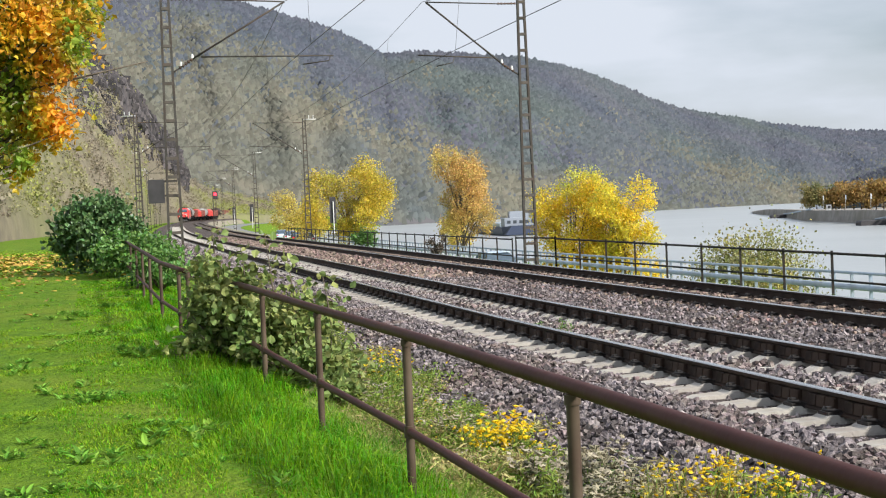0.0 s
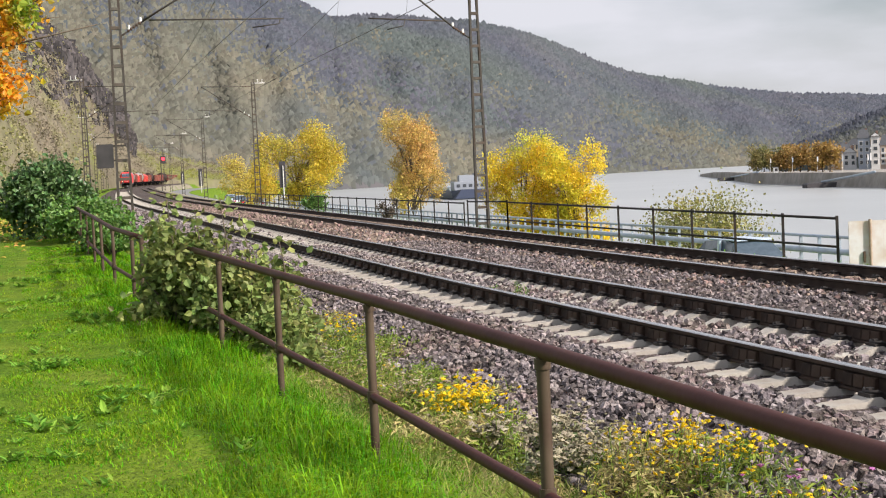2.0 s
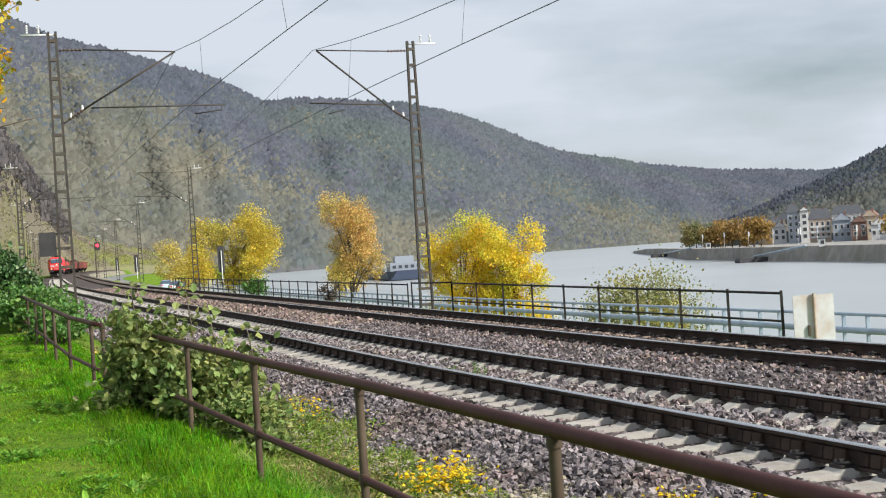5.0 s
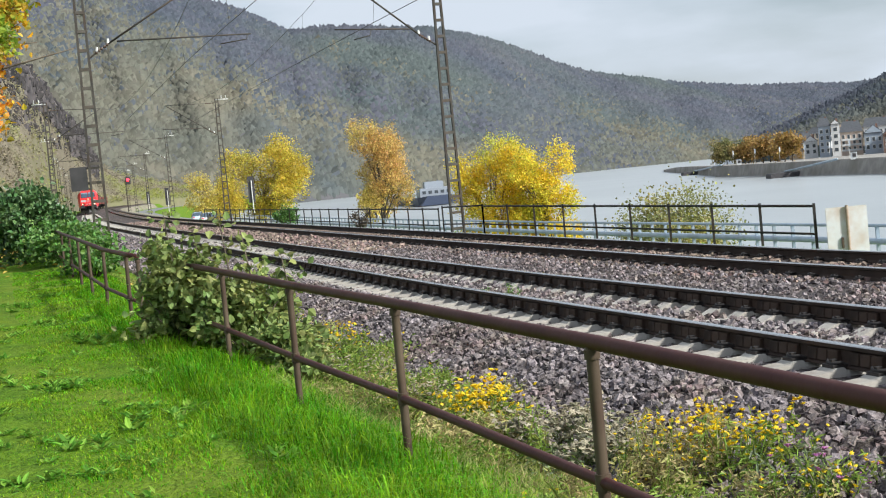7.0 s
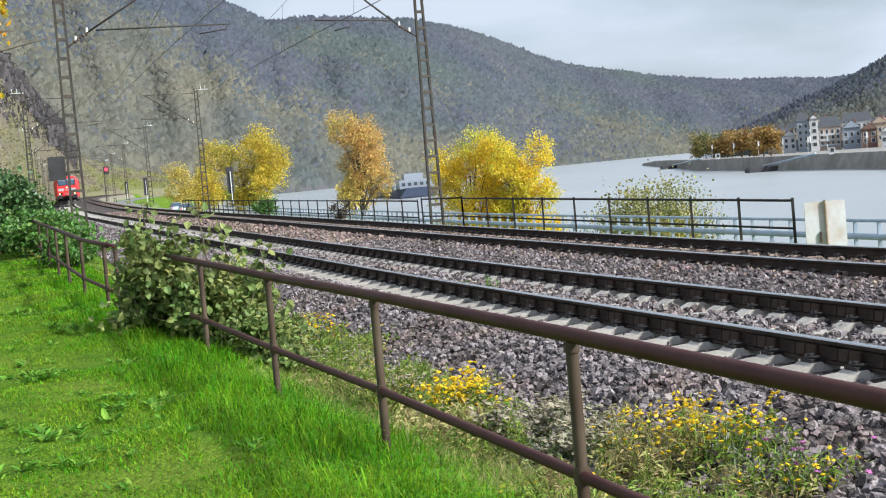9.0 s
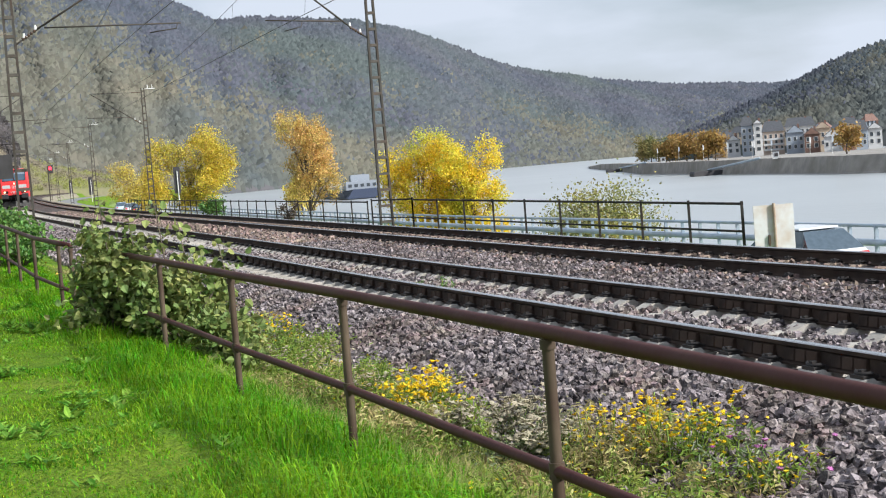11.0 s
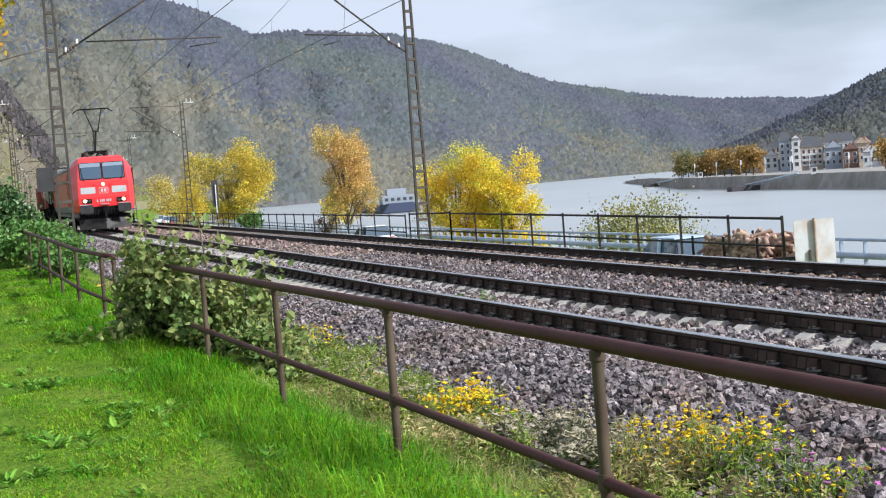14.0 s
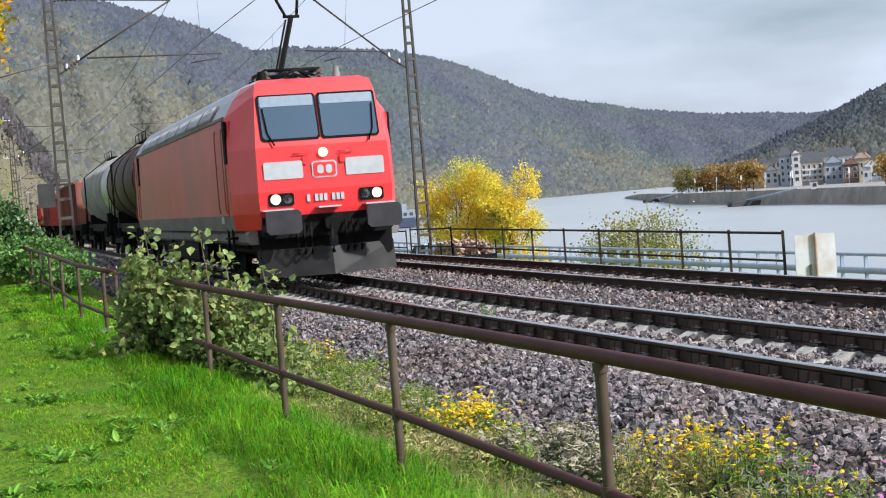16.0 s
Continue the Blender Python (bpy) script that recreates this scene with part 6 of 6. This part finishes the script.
def timber_trailer():
    t = thing("timber_trailer", "low flatbed trailer loaded with cut reddish firewood", "trailer")
    part("bed", Build().box((0, 0, 0.62), (1.95, 3.9, 0.12), bev=0.02), BLACK, t)
    part("drawbar", Build().box((0, 2.3, 0.55), (0.1, 1.2, 0.1)), BLACK, t)
    b = Build()
    g = np.random.default_rng(21)
    for i in range(24):
        for j in range(8):
            for side in (-1, 0, 1):
                y, z, r = -1.75 + i * 0.152 + float(g.uniform(-0.03, 0.03)), 0.75 + j * 0.128 + float(g.uniform(-0.025, 0.025)), float(g.uniform(0.055, 0.088))
                x = side * 0.62 + float(g.uniform(-0.05, 0.05))
                if j == 7 and g.uniform() < 0.85:
                    continue
                dx, dy, dz = (float(v) for v in g.normal(0, 1, 3) * (0.12, 0.16, 0.07))
                b.cyl((x - dx, y - dy, z - dz), (x + dx, y + dy, z + dz), r * 0.95, r * 0.85, n=6)
    part("timber_load", b, TIMBER, t, "stack of cut pale reddish logs")
    for sg in (-1, 1):
        for y in (-0.45, 0.45):
            w = part("wheel", Build().cyl((sg * 0.72, y, 0.3), (sg * 0.95, y, 0.3), 0.3, n=18), TYRE, t)
            part("rim", Build().cyl((sg * 0.94, y, 0.3), (sg * 0.96, y, 0.3), 0.18, n=12), LIGHT_PANEL, w)
        for y in (-1.9, 0.0, 1.9):
            part("stake", Build().box((sg * 0.99, y, 1.15), (0.05, 0.06, 1.0)), BLACK, t)
    for y in (-1.92, 1.92):
        part("end_board", Build().box((0, y, 0.85), (1.9, 0.05, 0.4), bev=0.01), BLACK, t)
    return t


TRAILER = timber_trailer()
CAR_C = car(CAR_BLUE, "pale blue-grey estate car towing a trailer of firewood")
for s, m in ((172, CAR_WHITE), (184, CAR_DARK), (196, CAR_WHITE), (212, CAR_BLUE)):
    pc = car(m, "parked car far along the riverside road")
    pc.matrix_world = pose(*P(s, D2 + 10.3)[:2], float(ground_z(np.array(float(s)), np.array(D2 + 10.3))) + 0.03, 0, 0, math.degrees(rail_at(s)[3]) - 90)


# ---- far bank ----
def quay_at(az, z=0.0, back=0.0):
    d = float(np.interp(az, [7.6, 8.6, 9.0, 10.5, 13.6, 18.1, 25.0], [760, 690, 620, 427, 337, 267, 220])) + back
    return Vector((math.sin(radians(az)) * d, math.cos(radians(az)) * d, z))


qa = np.linspace(8.6, 25, 34)
tops = [float(np.interp(a, [8.6, 9.0, 9.6, 10.5, 14, 25], [-4.6, -3.3, -2.9, -2.6, -2.4, -2.4])) for a in qa]
b = Build().loft([[quay_at(a, -6.5, -4), quay_at(a, -5.2, -1.0), quay_at(a, z, 1.5), quay_at(a, z - 2.0, 260), quay_at(a, -6.5, 260)] for a, z in zip(qa, tops)])
tagged(new("quay", b.mesh("quay", QUAY)), "dark stone quay wall along the far bank", "quay wall", kind="structure")


def house(az, back, w, dp, h, m, roof_m, label, cols, rows, gable=True, turn=0.0):
    p = quay_at(az, 0.0, back + 190)
    p.z = -3.3 + max(0.0, back - 50) * 0.06
    th = thing("house", label, "house", group="houses of the riverside town", at=Matrix.Translation(p) @ pose(0, 0, 0, 0, 0, -az + turn))
    part("wall", Build().box((0, 0, h / 2 - 1), (w, dp, h + 2)), m, th)
    rh = w * 0.45 if gable else dp * 0.4
    if gable:
        b = Build().add([(-w / 2 - 0.4, -dp / 2 - 0.4, h - 0.1), (w / 2 + 0.4, -dp / 2 - 0.4, h - 0.1), (0, -dp / 2 - 0.4, h + rh), (-w / 2 - 0.4, dp / 2 + 0.4, h - 0.1), (w / 2 + 0.4, dp / 2 + 0.4, h - 0.1), (0, dp / 2 + 0.4, h + rh)],
                        [(0, 3, 5, 2), (1, 2, 5, 4), (0, 1, 4, 3), (3, 4, 5), (0, 2, 1)])
        part("gable", Build().add([(-w / 2, -dp / 2 - 0.45, h), (w / 2, -dp / 2 - 0.45, h), (0, -dp / 2 - 0.45, h + rh * 0.9)], [(0, 1, 2)]).add([(-w / 2, -dp / 2 - 0.44, h), (w / 2, -dp / 2 - 0.44, h), (0, -dp / 2 - 0.44, h + rh * 0.9)], [(2, 1, 0)]), m, th)
    else:
        b = Build().add([(-w / 2 - 0.4, -dp / 2 - 0.4, h), (w / 2 + 0.4, -dp / 2 - 0.4, h), (w / 2 + 0.4, dp / 2 + 0.4, h), (-w / 2 - 0.4, dp / 2 + 0.4, h), (-w / 2 + 0.8, 0, h + rh), (w / 2 - 0.8, 0, h + rh)],
                        [(0, 1, 5, 4), (1, 2, 5), (2, 3, 4, 5), (3, 0, 4), (0, 3, 2, 1)])
    part("roof", b, roof_m, th)
    part("chimney", Build().box((w * 0.2, 0, h + rh * 0.8), (0.7, 0.7, 1.6)), TILE_RED, th)
    for i in range(cols):
        for j in range(rows):
            x, z = -w / 2 + w * (i + 0.5) / cols, 1.6 + j * (h - 1.2) / rows
            fr = part("window", Build().box((x, -dp / 2 - 0.02, z), (w / cols * 0.55, 0.1, 1.5)), WHITE_PAINT, th)
            part("pane", Build().box((x, -dp / 2 - 0.06, z), (w / cols * 0.44, 0.06, 1.25)), WINDOW_FAR, fr)
    return th


HOUSES = [(13.5, 30, 4.8, 8, 4.2, HOUSE_TAN, TILE_RED, "tan gabled house with a brown roof", 2, 2, True), (14.05, 34, 4.6, 8, 4.4, HOUSE_WHITE, SLATE, "white gabled house with a steep slate roof", 2, 2, True),
          (14.57, 36, 4.0, 8, 8.4, HOUSE_BLUE, SLATE, "tall narrow blue-grey townhouse", 2, 4, False), (14.97, 38, 2.9, 8, 8.8, HOUSE_WHITE, SLATE, "narrow tall grey-white townhouse", 1, 4, True),
          (15.52, 28, 7.0, 9, 6.0, HOUSE_CREAM, SLATE, "cream and orange hotel with long white balconies", 4, 3, False), (16.3, 32, 5.8, 9, 5.2, HOUSE_BLUE, SLATE, "pale blue house with a steep dark roof", 3, 2, True),
          (16.91, 32, 4.9, 9, 4.4, HOUSE_BROWN, SLATE, "brown half-timbered house on the quay", 2, 2, True), (17.65, 30, 5.6, 9, 3.4, HOUSE_WHITE, SLATE, "white gabled house at the quay", 3, 1, True),
          (18.26, 46, 4.9, 9, 5.2, HOUSE_BROWN, SLATE, "brown house with a dark roof behind a bare tree", 2, 2, False), (18.67, 30, 3.6, 9, 4.2, HOUSE_BLUE, SLATE, "pale blue house with a dark roof", 2, 2, False),
          (19.15, 34, 4.2, 9, 4.6, HOUSE_WHITE, SLATE, "white steep-gabled house on the quay", 2, 2, True), (16.5, 66, 10.0, 8, 6.2, HOUSE_WHITE, SLATE, "large pale building above the other roofs", 6, 3, False),
          (15.3, 60, 5.0, 8, 7.2, HOUSE_TAN, SLATE, "tan house on the slope above the quay", 3, 3, True), (17.3, 60, 5.0, 8, 5.4, HOUSE_TAN, TILE_RED, "tan house with a brown roof on the slope", 3, 2, True), (13.85, 62, 5.0, 8, 4.2, HOUSE_TAN, SLATE, "tan house among the quay trees", 2, 2, False)]
for hs in HOUSES:
    hb = house(*hs[:4], hs[4] * 1.2, *hs[5:])
    if "hotel" in hs[7]:
        for k in range(3):
            part("balcony", Build().box((0, -4.9, 1.1 + k * 1.75), (6.6, 0.8, 0.62)), HOUSE_WHITE, hb, "white balcony front")
g = np.random.default_rng(5)
for i in range(9):
    house(14.2 + i * 0.6 + float(g.uniform(-0.15, 0.15)), 85 + float(g.uniform(0, 70)), float(g.uniform(4, 6)), 7.0, float(g.uniform(2.6, 3.8)), (HOUSE_TAN, HOUSE_WHITE, HOUSE_BLUE)[i % 3], (SLATE, SLATE, TILE_RED)[i % 3],
          ("tan house with a slate roof on the slope", "white house with a slate roof on the slope", "grey-blue house with a brown roof on the slope")[i % 3], 3, 2, bool(i % 2), float(g.uniform(-25, 25)))
for i, az in enumerate(np.concatenate([np.linspace(10.7, 13.35, 11), [18.1]])):
    p = quay_at(az, -2.2 if az > 10.6 else -2.9, 16 + 8 * (i % 3))
    tree("riverside_tree", p.x, p.y, p.z, 4.4 + 0.9 * (i * 7 % 4), 3.6, 1500, 0.5, LEAF_QUAY, "orange-brown tree on the far quay", lobes(8, 0.7, 0.35, 0.8, 0.5, 30 + i), 0.2)
for i, az in enumerate((11.2, 12.0, 12.9, 13.8, 14.7, 15.4, 16.8, 17.6)):
    p = quay_at(az, -2.2, 4)
    fl = thing("flagpole", "thin flagpole with a pale flag on the far quay", "flagpole", group="flagpoles on the quay")
    part("pole", Build().cyl(p, p + Vector((0, 0, 3.6)), 0.035, n=6), WHITE_PAINT, fl)
    part("flag", Build().box(p + Vector((0.16, 0, 2.9)), (0.26, 0.04, 1.1)), HOUSE_BLUE if i % 2 else HOUSE_WHITE, fl)
for az, up in ((9.75, 0), (13.05, 0)):
    p = quay_at(az, -5.5, -14)
    pn = thing("landing_pontoon", "dark floating pontoon with a pale gangway to the quay", "pontoon", group="landing stages")
    q = quay_at(az + (1.9 if az > 10 else 1.0), -2.3, 0)
    part("float", Build().box(p + Vector((0, 0, 0.4)), (7.5 if az > 10 else 8.5, 5, 1.3), bev=0.3), BOARD, pn)
    part("gangway", Build().tube([p + Vector((0, 0, 1.2)), q], 0.26, 6), GUARD, pn, "pale metal gangway")


for az, bk in ((11.4, 0.8), (15.55, 0.8)):
    p = quay_at(az, -2.55, bk)
    kb = thing("quay_kiosk", "small pale box-shaped kiosk on the quay edge", "kiosk", group="kiosks on the quay", at=Matrix.Translation(p) @ pose(0, 0, 0, 0, 0, -az))
    part("body", Build().box((0, 0, 0.75), (1.3, 1.0, 1.5), bev=0.05), HOUSE_WHITE, kb)
    part("roof", Build().box((0, 0, 1.56), (1.5, 1.2, 0.10)), SLATE, kb)
    part("shutter", Build().box((0.1, -0.52, 0.85), (0.7, 0.05, 0.7)), BOARD, kb)


def barge():
    bg = thing("cargo_barge", "long river barge with a white deckhouse and dark blue hull", "barge")
    at = Matrix.Translation((-4.5, 420, -5.5)) @ pose(0, 0, 0, 0, 0, 8)
    bg.matrix_world = at
    part("hull", Build().loft([[(-4.8, y, 0.2), (4.8, y, 0.2), (5.2 * k, y, z), (-5.2 * k, y, z)] for y, z, k in ((-35, 2.6, 0.6), (-30, 2.2, 1), (30, 2.2, 1), (36, 3.0, 0.35))]), BARGE_BLUE, bg)
    dh = part("deckhouse", Build().box((0, -26, 3.4), (8.5, 8, 2.4), bev=0.2), BARGE_WHITE, bg)
    part("wheelhouse", Build().box((0, -25, 5.4), (5, 3.5, 1.7), bev=0.2), BARGE_WHITE, bg)
    for i in range(5):
        part("porthole", Build().box((-3.2 + i * 1.6, -30.02, 3.5), (0.9, 0.1, 0.8)), WINDOW_FAR, dh)
    part("hatch_cover", Build().box((0, 4, 2.7), (8.5, 46, 1.1), bev=0.25), GUARD, bg)


barge()


# ---- what moves ----
def along(thing_ob, s_at, l, z, sign):
    """Keys a vehicle on the line: s_at(t) gives its middle; sign -1 travels towards smaller s."""
    rows = []
    for i in range(33):
        t = i * 0.5
        s = s_at(t)
        x, y, zz, h = rail_at(s, l)
        if z is None:
            zz = float(ground_z(np.array(max(min(s, 999.0), -59.0)), np.array(l))) + 0.03
        slope = math.degrees(math.atan(0.00415)) * (-sign) if 15 < s < 600 and z is not None else 0
        rows.append((t, pose(x, y, zz, -slope if sign < 0 else slope, 0, math.degrees(h) - 90 + (180 if sign < 0 else 0))))
    walk(thing_ob, rows)


def motions():
    front = lambda t: 23.5 + 27.1 * (16.0 - t)
    off = 0.0
    for ob, L in TRAIN:
        mid = off + L * TRAIN_SCALE / 2 - 0.5
        along(ob, lambda t, m=mid: front(t) + m, 0.0, 0.0, -1)
        off += L * TRAIN_SCALE
    along(CAR_A, lambda t: 68.0 - 17.0 * t, D2 + 8.4, None, -1)
    along(CAR_B, lambda t: 36.2 + 15.9 * (t - 11.5), D2 + 9.7, None, 1)
    along(CAR_C, lambda t: 44.3 + 13.6 * (t - 14.5), D2 + 9.7, None, 1)
    along(TRAILER, lambda t: 39.1 + 13.6 * (t - 14.5), D2 + 9.7, None, 1)


motions()
